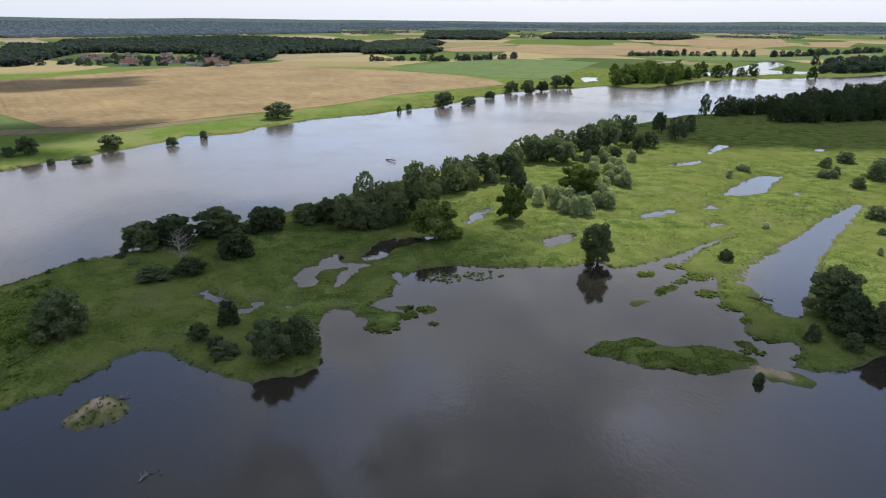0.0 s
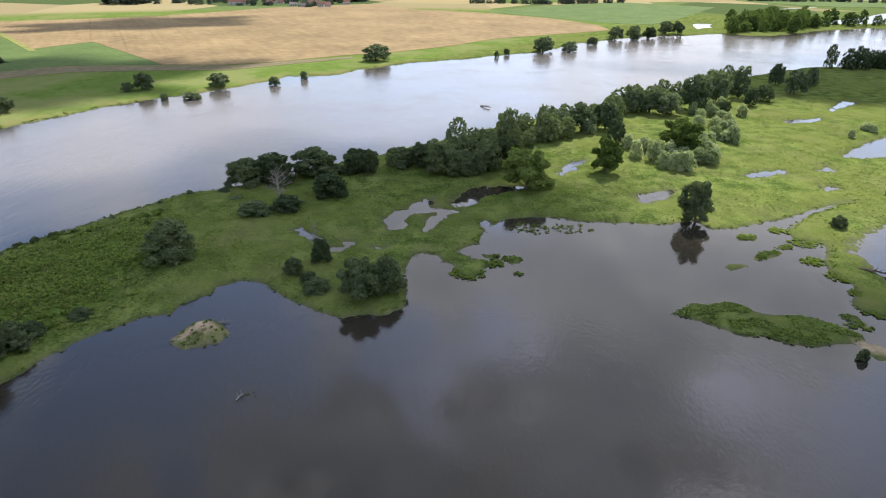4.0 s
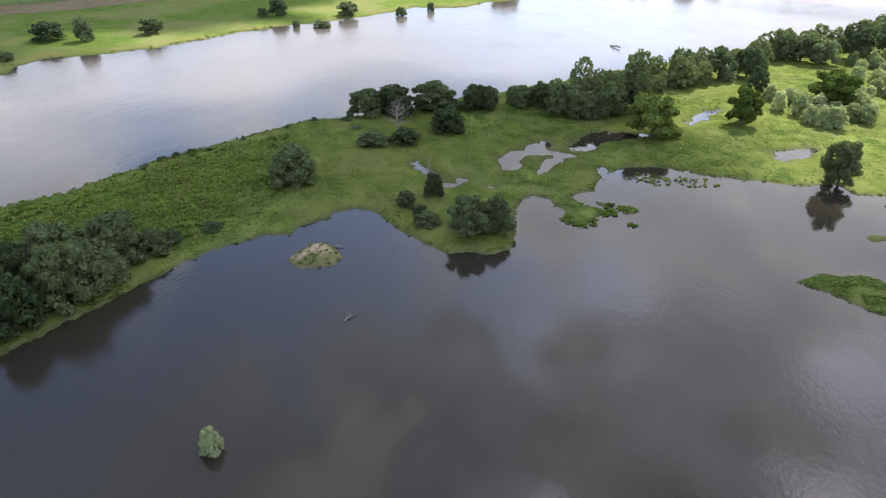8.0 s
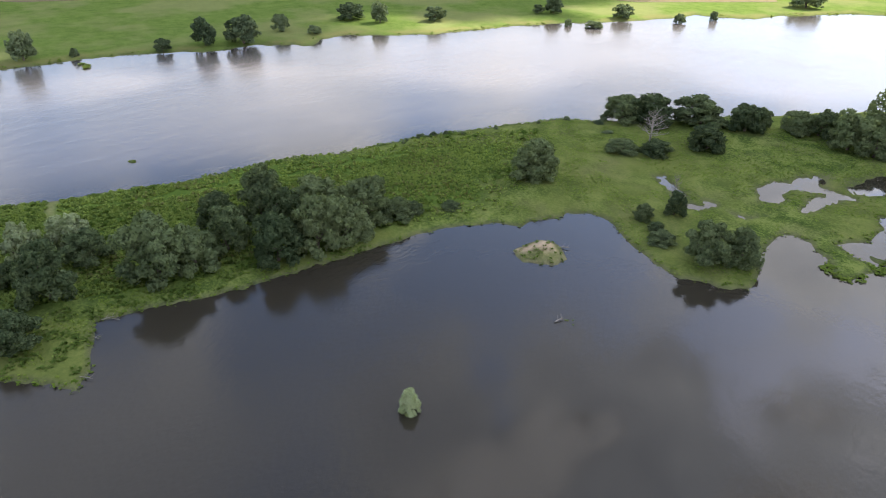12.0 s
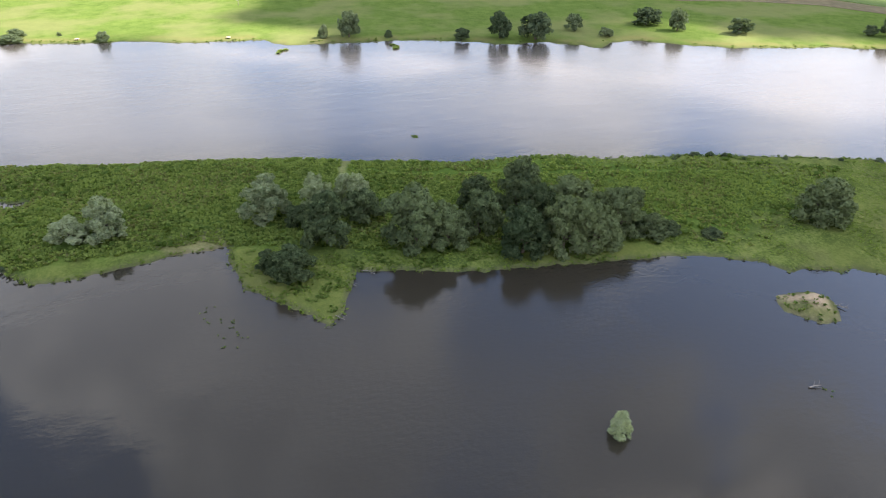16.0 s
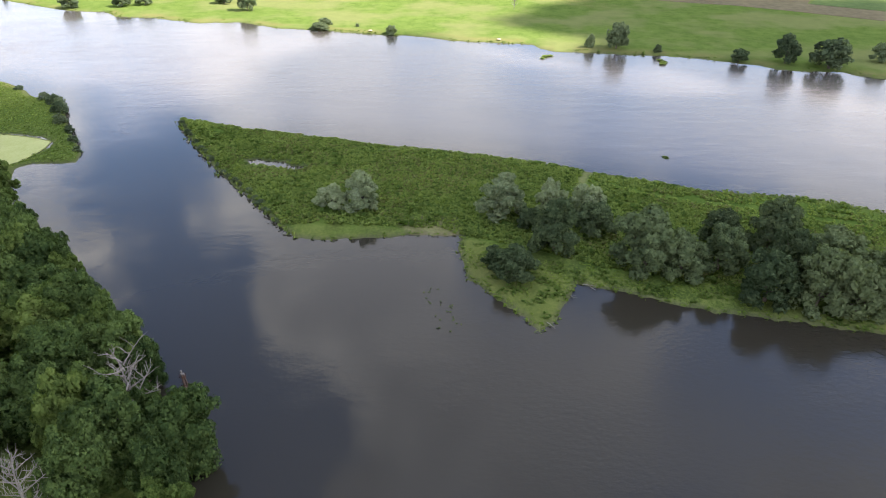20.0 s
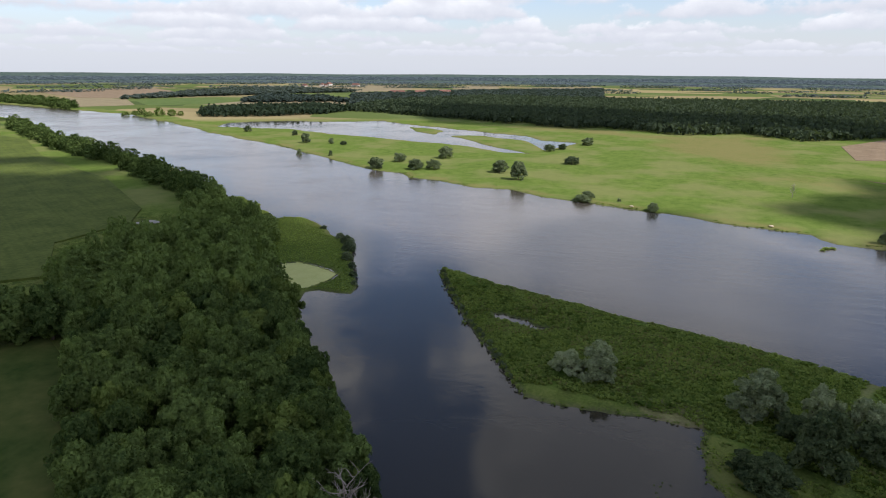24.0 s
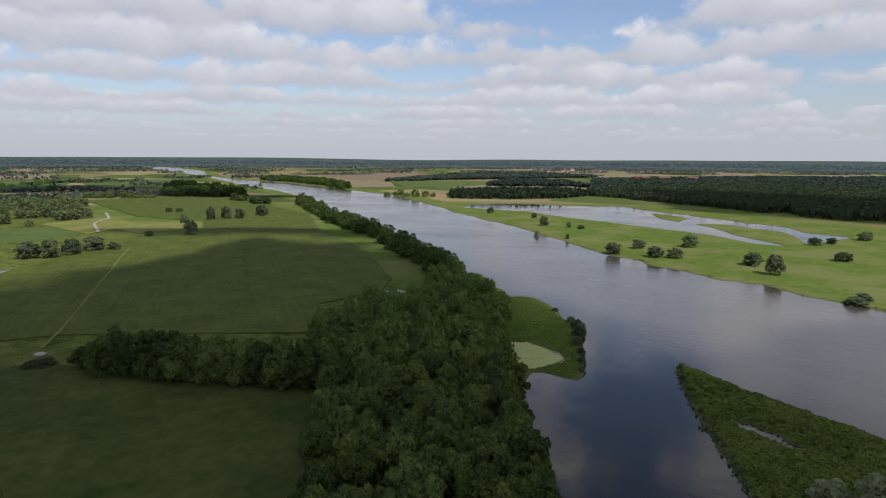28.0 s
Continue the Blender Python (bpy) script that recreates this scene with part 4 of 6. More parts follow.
def set_plants(key, rows, group="", sink=0.1):
    """Plants of one kind at (x, y, height, radius): the first one of each pattern is the pattern itself."""
    zs = levels([r[:2] for r in rows])
    for (x, y, h, r), z in zip(rows, zs):
        protos = KINDS[key]
        i = USED[key]
        USED[key] += 1
        src = protos[i % len(protos)]
        m = Matrix.Translation((x, y, max(z, -0.5) - sink)) @ Matrix.Rotation((i * 2.399) % 6.283, 4, "Z") @ Matrix.Diagonal((r / 4.5, r / 4.5, h / 10.0, 1))
        if i < len(protos):
            src.matrix_basis = m
            if group:
                src["group"] = group
        else:
            ob = copy_thing(src, Matrix.Identity(4))
            ob.matrix_basis = m
            if group:
                ob["group"] = group


FULL, WOODS, LITE = 9500, 7600, 2600
set_kind("oak", *[plant("tree", "round", M_DARK, s, FULL, 0.22, "broad dark green deciduous tree on grassland", "tree") for s in (1, 2, 3)])
set_kind("wood_tree", *[plant("tree", "dome", M_OAK, s, WOODS, 0.245, "broad green tree standing in a closed wood", "tree") for s in (4, 5, 6)])
set_kind("near_wood", *[plant("tree", "dome", M_OAK, s, 13000, 0.185, "broad green tree at the edge of a closed wood", "tree") for s in (7, 8, 9)])
set_kind("wood_ash", *[plant("tree", "ash", M_ASH, s, WOODS, 0.245, "light green tree standing in a closed wood", "tree") for s in (43, 44)])
set_kind("tall", *[plant("tree", "tall", M_DARK, s, FULL, 0.22, "upright dense green tree at the water's edge", "tree") for s in (11, 12)])
set_kind("bush", *[plant("bush", "bush", M_DARK, s, FULL, 0.22, "rounded dense dark green bush in the meadow", "bush") for s in (21, 22)])
set_kind("willow", *[plant("willow", "willow", M_WILLOW, s, FULL, 0.22, "silvery grey-green willow with billowing crown", "tree") for s in (31, 32, 33)])
set_kind("sallow", *[plant("tree", "round", M_SALLOW, s, FULL, 0.22, "grey-green rounded tree of the island grove", "tree") for s in (35, 36, 37)])
set_kind("ash", *[plant("tree", "ash", M_ASH, s, FULL, 0.22, "loose light green tree on the wet meadow", "tree") for s in (41, 42)])
set_kind("far_tree", *[plant("tree", "open", M_HAZED_TREE, s, LITE, 0.33, "dark green tree standing far across the river", "tree") for s in (51, 52, 53)])
set_kind("far_bush", *[plant("bush", "bush", M_HAZED_TREE, s, LITE, 0.33, "low rounded green bush on open grassland", "bush") for s in (61, 62)])
set_kind("far_willow", *[plant("willow", "bush", M_YOUNG, s, LITE, 0.33, "small silvery willow on the bright meadow", "tree") for s in (71, 72)])
set_kind("lone_willow", plant("willow", "bush", M_YOUNG, 75, 7000, 0.24, "small pale willow standing alone in flood water", "tree"))
set_kind("dead", dead_tree("dead_tree", 5, "bare bleached dead tree with broken branches"))


# ---------------------------------------------------------------- trees and bushes by place
A8 = [
    (-88, 133, 10.8, 6.4), (-76, 170, 13.8, 7.6), (-94, 191, 9.0, 5.6), (-86, 195, 10.6, 7.2), (-74, 207, 10.2, 8.6), (-63, 186, 8.2, 5.6),
    (-60, 208, 8.6, 5.2), (-55, 131, 4.2, 2.3), (-50.6, 138, 6.5, 2.6), (-36.5, 121.5, 9.6, 4.4), (-50, 128, 2.5, 2.0), (-92, 104, 1.2, 1.8),
    (-47, 124, 2.6, 3.2),
]
set_plants("bush", [(-80, 166, 3.8, 4.6), (-72, 171, 4.8, 4.6), A8[0], A8[5], A8[7], A8[10], A8[11], A8[12], (-31, 126, 8.8, 3.9)], "bushes on the meadow")
set_plants("oak", [A8[2], A8[3], A8[4], A8[6], A8[8]], "trees on the meadow bank")
set_plants("tall", [A8[9]])
SHOREB = [
    (-61, 210, 7.6, 4.3), (-57, 214, 7.2, 3.2), (-48, 219, 7.5, 5.0), (-42, 221, 9.0, 5.0), (-32, 215, 11.5, 5.9), (-25, 213, 9.0, 5.4),
    (-18, 218, 11.8, 6.0), (-11, 226, 12.0, 5.1), (-2, 203, 13.5, 7.9), (25, 225, 12.6, 5.6), (54, 251, 14.0, 7.3), (47.5, 183, 13.2, 4.9),
]
set_plants("oak", SHOREB[:8], "trees along the near bank")
set_plants("ash", SHOREB[8:11], "light green trees by the pools")
set_plants("tall", SHOREB[11:])
WILLOWS = [
    (22, 279), (27, 233), (36, 258), (38, 245), (42, 255), (44, 242), (47, 253), (46, 234), (50, 246), (50, 233), (55, 244), (54, 232), (61, 253), (60, 242), (64, 252), (64, 241),
    (67, 251), (74, 325), (74, 309), (70, 293), (68, 274), (82, 327), (84, 346), (83, 322), (79, 300), (89, 337), (85, 317), (80, 289), (78, 277), (85, 304), (82, 287), (80, 274),
    (97, 326), (69, 266), (74, 280),
]
WILLOWS = [(x, y, 4.6 + 3.2 * random.random(), 2.3 + 1.2 * random.random()) for x, y in WILLOWS]
set_plants("far_willow", WILLOWS, "young willows on the meadow")
BELTC = [
    (90, 330, 7.0, 2.9), (108, 353, 9.6, 3.9), (118, 366, 8.9, 4.8), (62, 324, 11.4, 6.4), (54, 326, 12.4, 5.8), (77, 337, 17.4, 7.4),
    (93, 360, 16.1, 6.3), (107, 373, 17.3, 5.7), (139, 416, 13.2, 4.5), (141, 389, 14.6, 5.9), (159, 416, 11.5, 4.5), (45, 326, 13.9, 5.8),
    (12, 287, 7.7, 5.7), (19, 282, 12.6, 6.3), (30, 287, 12.8, 5.8), (4, 271, 14.0, 4.9), (32, 263, 10.4, 3.6),
]
set_plants("far_tree", BELTC, "trees along the near bank")
RIGHTGRP = [
    (98.9, 147, 12.3, 7.0), (95.9, 135.5, 9.0, 6.0), (102, 161, 10.8, 1.5), (85, 132, 4.4, 1.8), (92, 128, 4.2, 2.1), (101, 131, 10.6, 3.9),
    (87, 185, 3.6, 2.2), (65, 115, 2.9, 1.2),
]
set_plants("oak", RIGHTGRP[:2] + RIGHTGRP[5:6], "trees at the side pool")
set_plants("bush", RIGHTGRP[3:5] + RIGHTGRP[6:], "bushes on the meadow")
set_plants("dead", RIGHTGRP[2:3] + [(-75, 174, 11.0, 6.2), (-52, 139, 9.5, 2.0)])
MEADOWR = [
    (133, 293, 3.8, 1.6), (145, 308, 3.8, 2.7), (147, 305, 3.6, 1.9), (177, 293, 4.6, 3.9), (181, 293, 4.1, 3.3), (207, 326, 6.6, 6.1),
    (190, 315, 5.8, 3.5), (187, 300, 4.3, 2.4), (182, 274, 5.7, 3.9), (200, 291, 10.2, 6.5), (217, 311, 6.3, 5.5), (161, 229, 5.7, 4.7),
    (151, 210, 2.4, 1.4), (137, 189, 2.6, 0.9), (114, 216, 2.5, 1.4),
]
set_plants("far_willow", MEADOWR[:3] + MEADOWR[12:], "young willows on the meadow")
set_plants("far_bush", [(x, y, h * 0.9, r * 0.85) for x, y, h, r in MEADOWR[3:12]], "bushes on the meadow")
FAR0 = [
    (-117, 466, 11.6, 9.6), (-182, 353, 7.8, 5.9), (-181, 320, 4.4, 4.8), (-194, 315, 4.3, 2.1), (-217, 335, 9.8, 5.2), (-223, 328, 5.4, 3.6),
    (-154, 366, 5.8, 3.2), (-144, 389, 5.9, 2.4), (-34, 509, 5.5, 1.8), (-27, 522, 5.2, 2.3), (1, 547, 12.9, 8.2), (22, 551, 8.9, 6.6),
    (43, 599, 7.7, 5.1), (67, 647, 12.6, 6.9), (84, 648, 13.6, 7.7), (100, 663, 11.3, 6.2), (120, 698, 12.9, 7.1), (133, 703, 12.5, 6.0),
]
set_plants("far_tree", FAR0, "trees on the far bank")
FAR12 = [
    (-312, 84, 12.6, 5.3), (-289, 133, 5.9, 3.8), (-284, 151, 12.7, 5.8), (-277, 167, 12.8, 7.9), (-286, 194, 8.6, 4.3), (-269, 202, 4.5, 3.5),
    (-285, 239, 8.7, 7.7), (-267, 244, 11.6, 4.8), (-250, 269, 8.2, 6.2),
]
set_plants("far_tree", FAR12, "trees on the far bank")
FAR17 = [
    (-315, 72, 6.4, 2.5), (-306, 102, 3.8, 2.1), (-368, -62, 4.1, 4.2), (-347, -25, 4.7, 3.4), (-363, -44, 2.0, 1.1),
]
set_plants("far_bush", FAR17, "bushes on the far bank")
FAR28 = [
    (-492, -201, 10.2, 6.1), (-420, -227, 8.6, 6.1), (-457, -226, 7.5, 5.4), (-425, -197, 7.9, 5.9), (-430, -185, 7.9, 5.4), (-437, -137, 9.5, 6.4),
    (-411, -116, 12.8, 5.4), (-359, -64, 3.9, 5.4), (-539, -369, 10.6, 4.5), (-468, -328, 5.4, 2.5), (-468, -296, 4.7, 1.9), (-613, -499, 7.4, 4.8),
    (-578, -135, 6.5, 5.0), (-595, -127, 5.8, 4.1), (-642, -112, 7.9, 6.2), (-501, -99, 6.5, 6.1), (-599, -424, 6.3, 3.2), (-544, -343, 6.0, 2.8),
    (-540, -327, 4.2, 3.3),
]
set_plants("far_tree", FAR28[:7] + FAR28[8:9] + FAR28[11:], "trees on the far pasture")
set_plants("far_bush", FAR28[7:8] + FAR28[9:11], "bushes on the far bank")
set_plants("willow", [(-142, -26, 5.6, 4.3), (-141, -18.7, 9.3, 4.9), (-136.5, 15, 10.8, 5.4), (-134, 26, 10.5, 4.2), (-132.6, 34.5, 9.6, 4.3)], "willows on the island")
set_plants("sallow", [(-119.6, 24.3, 11.7, 5.4), (-128, 35.3, 7.2, 4.6), (-130, 20.5, 5.2, 3.0), (-114.3, 11.5, 4.4, 2.5), (-110, 15, 6.8, 4.6), (-112.5, 42, 14.0, 6.2), (-110, 48.5, 10.2, 4.8),
                      (-112, 57, 10.4, 5.0), (-101.5, 62, 11.0, 5.2)], "trees of the island grove")
set_plants("oak", [(-123, 61.5, 8.4, 4.4), (-120, 71, 12.6, 6.2), (-100, 71, 12.8, 5.4), (-111, 80, 10.4, 6.0), (-98, 78, 10.4, 5.5), (-101, 86, 10.6, 5.2), (-108.5, 87, 6.4, 4.8),
                   (-109, 71, 11.5, 5.0)], "trees of the island grove")
set_plants("bush", [(-97, 92, 4.9, 4.0), (-96, 96.7, 3.1, 2.5), (-92, 105, 1.6, 2.4)], "bushes on the island")
HEDGE28 = [
    (-68, -222, 8.6, 5.5), (-72, -207, 16.3, 6.1), (-78, -194, 16.8, 6.0), (-83, -186, 14.6, 6.0), (-89, -178, 14.0, 5.9), (-96, -171, 15.2, 5.9),
    (-103, -163, 15.3, 5.9), (-108, -157, 13.7, 5.1), (-57, -235, 2.4, 5.5),
]
set_plants("wood_tree", HEDGE28[:8], "trees of the hedge")
set_plants("bush", HEDGE28[8:])
set_plants("wood_tree", [(-69 - 4.1 * i, -211 + 6.3 * i, 13 + 3 * random.random(), 5.5 + random.random()) for i in range(10)], "trees of the hedge")
FIELDTREES = [
    (-117, -487, 11.9, 7.3), (-129, -482, 12.5, 7.3), (-142, -482, 12.0, 6.0), (-160, -495, 10.9, 7.8), (-172, -488, 6.6, 4.8), (-221, -547, 5.6, 3.4),
    (-250, -532, 14.0, 5.6), (-290, -630, 8.9, 4.4), (-325, -644, 14.6, 5.1), (-343, -644, 14.8, 5.9), (-353, -635, 11.8, 5.7), (-388, -648, 13.1, 6.9),
    (-333, -763, 6.5, 4.2), (-342, -755, 6.4, 4.8),
]
set_plants("far_tree", FIELDTREES, "trees beyond the maize")
SPITBUSH = [(-226.3, -137.4, 3.6, 2.6), (-215.4, -129.7, 4.0, 2.8), (-204.9, -123.9, 3.6, 2.4), (-196.2, -117.0, 2.6, 1.8), (-187.8, -111.5, 2.2, 1.6), (-230.8, -142.9, 3.0, 2.4), (-221.6, -132.9, 3.8, 2.6), (-180.0, -106.5, 1.8, 1.4), (-243.8, -159.8, 1.8, 1.8)]
set_plants("far_bush", SPITBUSH, "bushes on the spit")
BANKBUSH = [(-131, 134, 1.5, 1.0), (-129.3, 138.5, 1.7, 1.2), (-127, 142, 1.4, 1.1), (-123.5, 146, 0.9, 0.7), (-118.5, 156, 1.2, 0.9), (-111.5, 169.5, 1.0, 0.8), (-108, 180.5, 1.5, 1.3),
            (-99.5, 189.5, 2.4, 1.6), (-97.8, 184, 1.3, 2.0), (-91, 177.5, 0.9, 1.8), (-131.5, 129, 1.2, 0.9), (-131.3, 136, 1.3, 1.0), (-130.5, 127, 0.9, 0.8)]
set_plants("far_bush", BANKBUSH, "bushes on the near bank")
set_plants("lone_willow", [(-51.5, 50.4, 4.8, 1.7)])


def scatter(poly, spacing, seed, jitter=0.38):
    """Points about a spacing apart within a polygon."""
    rng = np.random.default_rng(seed)
    P = np.array(poly, float)
    lo, hi = P.min(0), P.max(0)
    x, y = np.meshgrid(np.arange(lo[0], hi[0], spacing), np.arange(lo[1], hi[1], spacing * 0.87))
    x = x + (np.arange(x.shape[0])[:, None] % 2) * spacing / 2
    x, y = x.ravel(), y.ravel()
    x = x + rng.normal(size=x.shape) * spacing * jitter * 0.6
    y = y + rng.normal(size=y.shape) * spacing * jitter * 0.6
    ok = inside_distance(poly, x, y) > 0
    return x[ok], y[ok], rng


def along(line, spacing, width, seed):
    rng = random.Random(seed)
    out = []
    for (ax, ay), (bx, by) in zip(line, line[1:]):
        n = max(1, round(math.hypot(bx - ax, by - ay) / spacing))
        for i in range(n):
            f = (i + rng.random() * 0.7) / n
            out.append((ax + (bx - ax) * f + rng.uniform(-width, width), ay + (by - ay) * f + rng.uniform(-width, width)))
    return out


FOREST = [(-53, -28), (-61, -32), (-71, -38), (-80, -42), (-83, -50), (-96, -60), (-109, -72), (-123, -87), (-154, -112), (-170, -132), (-182, -150), (-205, -160), (-225, -175),
          (-250, -215), (-266, -244), (-246, -240), (-228, -226), (-208, -200), (-191, -206), (-177, -210), (-155, -210), (-143, -202), (-126, -180), (-110, -156), (-99, -137), (-81, -116),
          (-65, -96), (-50, -70)]
fx, fy, frng = scatter(FOREST, 7.0, 3, 0.5)
fnear = np.hypot(fx, fy) < 185
wood_rows = [(x, y, 11.0 + 3.0 * frng.random(), 3.7 + 1.7 * frng.random()) for x, y in zip(fx[fnear], fy[fnear]) if min(math.hypot(x + 67, y + 42), math.hypot(x + 51, y + 48)) > 4.0]
wood_rows = [r for r, d in zip(wood_rows, inside_distance(FOREST, np.array([r[0] for r in wood_rows]), np.array([r[1] for r in wood_rows]))) if d > 0.30 * r[3]]
wood_rows += [(x, y, 9.0 + 2.5 * frng.random(), 3.0 + 0.9 * frng.random()) for x, y in along([(-49, -31), (-54, -34.5), (-59, -36.5), (-69, -42), (-79, -46.5), (-84, -54), (-97, -64), (-110, -76), (-124, -91)], 6.0, 0.7, 77)]
set_plants("near_wood", [r for i, r in enumerate(wood_rows) if i % 6 != 2 and math.hypot(r[0], r[1]) < 112], "trees of the riverside wood")
set_plants("wood_tree", [r for i, r in enumerate(wood_rows) if i % 6 != 2 and math.hypot(r[0], r[1]) >= 112], "trees of the riverside wood")
set_plants("wood_ash", [r for i, r in enumerate(wood_rows) if i % 6 == 2], "trees of the riverside wood")
set_plants("far_bush", [(-491, 186, 3.2, 2.6), (-490, 195, 3.0, 2.5), (-488, 202, 3.6, 3.2), (-366, 403, 5.0, 5.0)], "bushes by the farm yard")
set_plants("far_tree", [(-485, 217, 6.5, 3.6), (-515, 232, 6.0, 3.2), (-529, 276, 6.5, 3.6)], "trees by the farm yard")
set_plants("dead", [(-416, 46, 8, 3), (-67, -42, 15.5, 6.2), (-51, -48, 13.5, 4.8)])


# ---------------------------------------------------------------- far woods, each one mass of crowns
def far_crown(seed, n=26):
    """A ragged far crown of leafy scraps, one unit in radius and high."""
    rng = np.random.default_rng(seed)
    d = unit(rng.normal(size=(n, 3)) + (0, 0, 0.5))
    p = d * (0.55 + 0.4 * rng.random((n, 1)))
    nn = unit(d + 0.5 * rng.normal(size=(n, 3)))
    u = unit(np.cross(nn, rng.normal(size=(n, 3))))
    w = np.cross(nn, u)
    s = 0.38 + 0.28 * rng.random((n, 1))
    v = np.stack([p - u * s - w * s * 0.6, p + u * s - w * s * 0.6, p + w * s * 1.1], 1).reshape(-1, 3)
    v[:, 2] = 0.5 + v[:, 2] * 0.5
    return v, np.arange(3 * n).reshape(-1, 3)


BLOBS = [far_crown(s) for s in range(4)]
MID_BLOBS = [far_crown(s, 13) for s in range(8, 12)]
SMALL_BLOBS = [far_crown(s, 9) for s in range(4, 8)]


def wood(name, xs, ys, hs, rs, mat, label, shapes=BLOBS, lift=0.0, seed=0):
    rng = np.random.default_rng(seed)
    zs = land_level(xs, ys)[0] if len(xs) < 60000 else 1 + 0 * xs
    V, F, base = [], [], 0
    for s, (v, f) in enumerate(shapes):
        pick = np.arange(s, len(xs), len(shapes))
        a = rng.random(len(pick)) * 6.283
        c, sn = np.cos(a)[:, None], np.sin(a)[:, None]
        X = (v[:, 0] * c - v[:, 1] * sn) * rs[pick, None] + xs[pick, None]
        Y = (v[:, 0] * sn + v[:, 1] * c) * rs[pick, None] + ys[pick, None]
        Z = v[:, 2] * hs[pick, None] + zs[pick, None] + lift
        V.append(np.stack([X, Y, Z], -1).reshape(-1, 3))
        F.append((f[None] + base + np.arange(len(pick))[:, None, None] * len(v)).reshape(-1, 3))
        base += len(pick) * len(v)
    V, F = np.concatenate(V), np.concatenate(F)
    me = bpy.data.meshes.new(name)
    n = len(F)
    me.vertices.add(len(V))
    me.vertices.foreach_set("co", V.astype(np.float32).ravel())
    me.loops.add(3 * n)
    me.loops.foreach_set("vertex_index", F.astype(np.int32).ravel())
    me.polygons.add(n)
    me.polygons.foreach_set("loop_start", np.arange(0, 3 * n, 3, dtype=np.int32))
    me.polygons.foreach_set("loop_total", np.full(n, 3, dtype=np.int32))
    me.update(calc_edges=True)
    me.materials.append(mat)
    return tagged(new(name, me), label, "wood", kind="stuff")


def wood_area(name, poly, spacing, height, radius, mat, label, seed, shapes=BLOBS):
    x, y, rng = scatter(poly, spacing, seed)
    wood(name, x, y, height * (0.75 + 0.5 * rng.random(len(x))), radius * (0.8 + 0.4 * rng.random(len(x))), mat, label, shapes, seed=seed)


LEAFY = []
for seed in (81, 82, 83, 84):
    lrng = np.random.default_rng(seed)
    lq = leaf_sprays(lrng, make_lobes(lrng, "round"), 520, 0.85)
    lq[:, :, :2] /= 5.0
    lq[:, :, 2] /= lq[:, :, 2].max()
    LEAFY.append(lq)


LEAFY_FINE = []
for seed in (85, 86, 87, 88):
    lrng = np.random.default_rng(seed)
    lq = leaf_sprays(lrng, make_lobes(lrng, "round"), 1700, 0.48)
    lq[:, :, :2] /= 5.0
    lq[:, :, 2] /= lq[:, :, 2].max()
    LEAFY_FINE.append(lq)


def leafy_wood(name, points, height, radius, mat, label, seed, shapes=LEAFY):
    """A belt of trees with real sprays of leaves, as one mass."""
    rng = np.random.default_rng(seed)
    P = np.array(points, float)
    zs = land_level(P[:, 0], P[:, 1])[0]
    out = []
    for i, (x, y) in enumerate(P):
        q = shapes[i % 4]
        a, h, r = rng.random() * 6.283, height * (0.5 + 0.75 * rng.random()), radius * (0.62 + 0.55 * rng.random())
        c, s = math.cos(a), math.sin(a)
        out.append(np.stack([(q[..., 0] * c - q[..., 1] * s) * r + x, (q[..., 0] * s + q[..., 1] * c) * r + y, q[..., 2] * h + max(zs[i], 0) - 0.3], -1))
    return tagged(tris_object(name, np.concatenate(out), mat), label, "trees", kind="stuff")


def leafy_area(name, poly, spacing, height, radius, mat, label, seed, gaps=0.36, shapes=LEAFY):
    x, y, rng = scatter(poly, spacing * 0.92, seed, 0.6)
    open_ground = vnoise(x / (spacing * 3.2), y / (spacing * 3.2), seed) * 0.7 + vnoise(x / spacing / 1.5, y / spacing / 1.5, seed + 1) * 0.3 < gaps
    x, y = x[~open_ground], y[~open_ground]
    return leafy_wood(name, list(zip(x, y)), height, radius, mat, label, seed, shapes)


leafy_wood("wood_depth", list(zip(fx[~fnear], fy[~fnear])), 12.5, 5.6, M_OAK, "deeper part of the riverside wood", 18, LEAFY_FINE)
leafy_wood("tree_belt", along([(-258, -238), (-272, -262), (-305, -312), (-338, -372), (-366, -435), (-400, -520), (-460, -640), (-535, -790)], 6, 6, 4), 13, 7.5, M_OAK,
           "long belt of rounded trees along the river bank", 4, LEAFY_FINE)
leafy_area("bend_wood", [(192, 490), (219, 492), (239, 455), (258, 450), (317, 470), (360, 490), (505, 690), (445, 655), (380, 620), (330, 578),
                         (305, 565), (249, 518), (210, 505)], 9.5, 14, 6.0, M_DARK, "dark riverside wood at the bend", 5, 0.30, LEAFY_FINE)
leafy_wood("bank_trees", along([(-30, 234), (-5, 268), (18, 296), (45, 325), (80, 362), (112, 402)], 6.5, 5, 6) + along([(-40, 225), (0, 258), (14, 276)], 6, 5, 8), 11.5, 5.6, M_DARK,
           "dark trees crowding the near bank", 6, LEAFY_FINE)
leafy_area("far_bank_clump", [(185, 722), (255, 742), (295, 792), (335, 960), (275, 905), (205, 800)], 12, 15, 7.5, M_OAK, "trees on the far bank beside flood pools", 7)
leafy_wood("pool_trees", [(312, 822), (342, 832), (360, 838), (376, 842), (395, 850), (465, 900), (462, 832), (330, 850)], 15, 8.5, M_OAK, "trees between flood pools", 9)
leafy_area("eastern_wood", [(515, 900), (615, 930), (795, 1200), (680, 1130), (590, 1065)], 17, 14, 10, M_HAZED_FARWOOD, "dark wood across the river", 10)
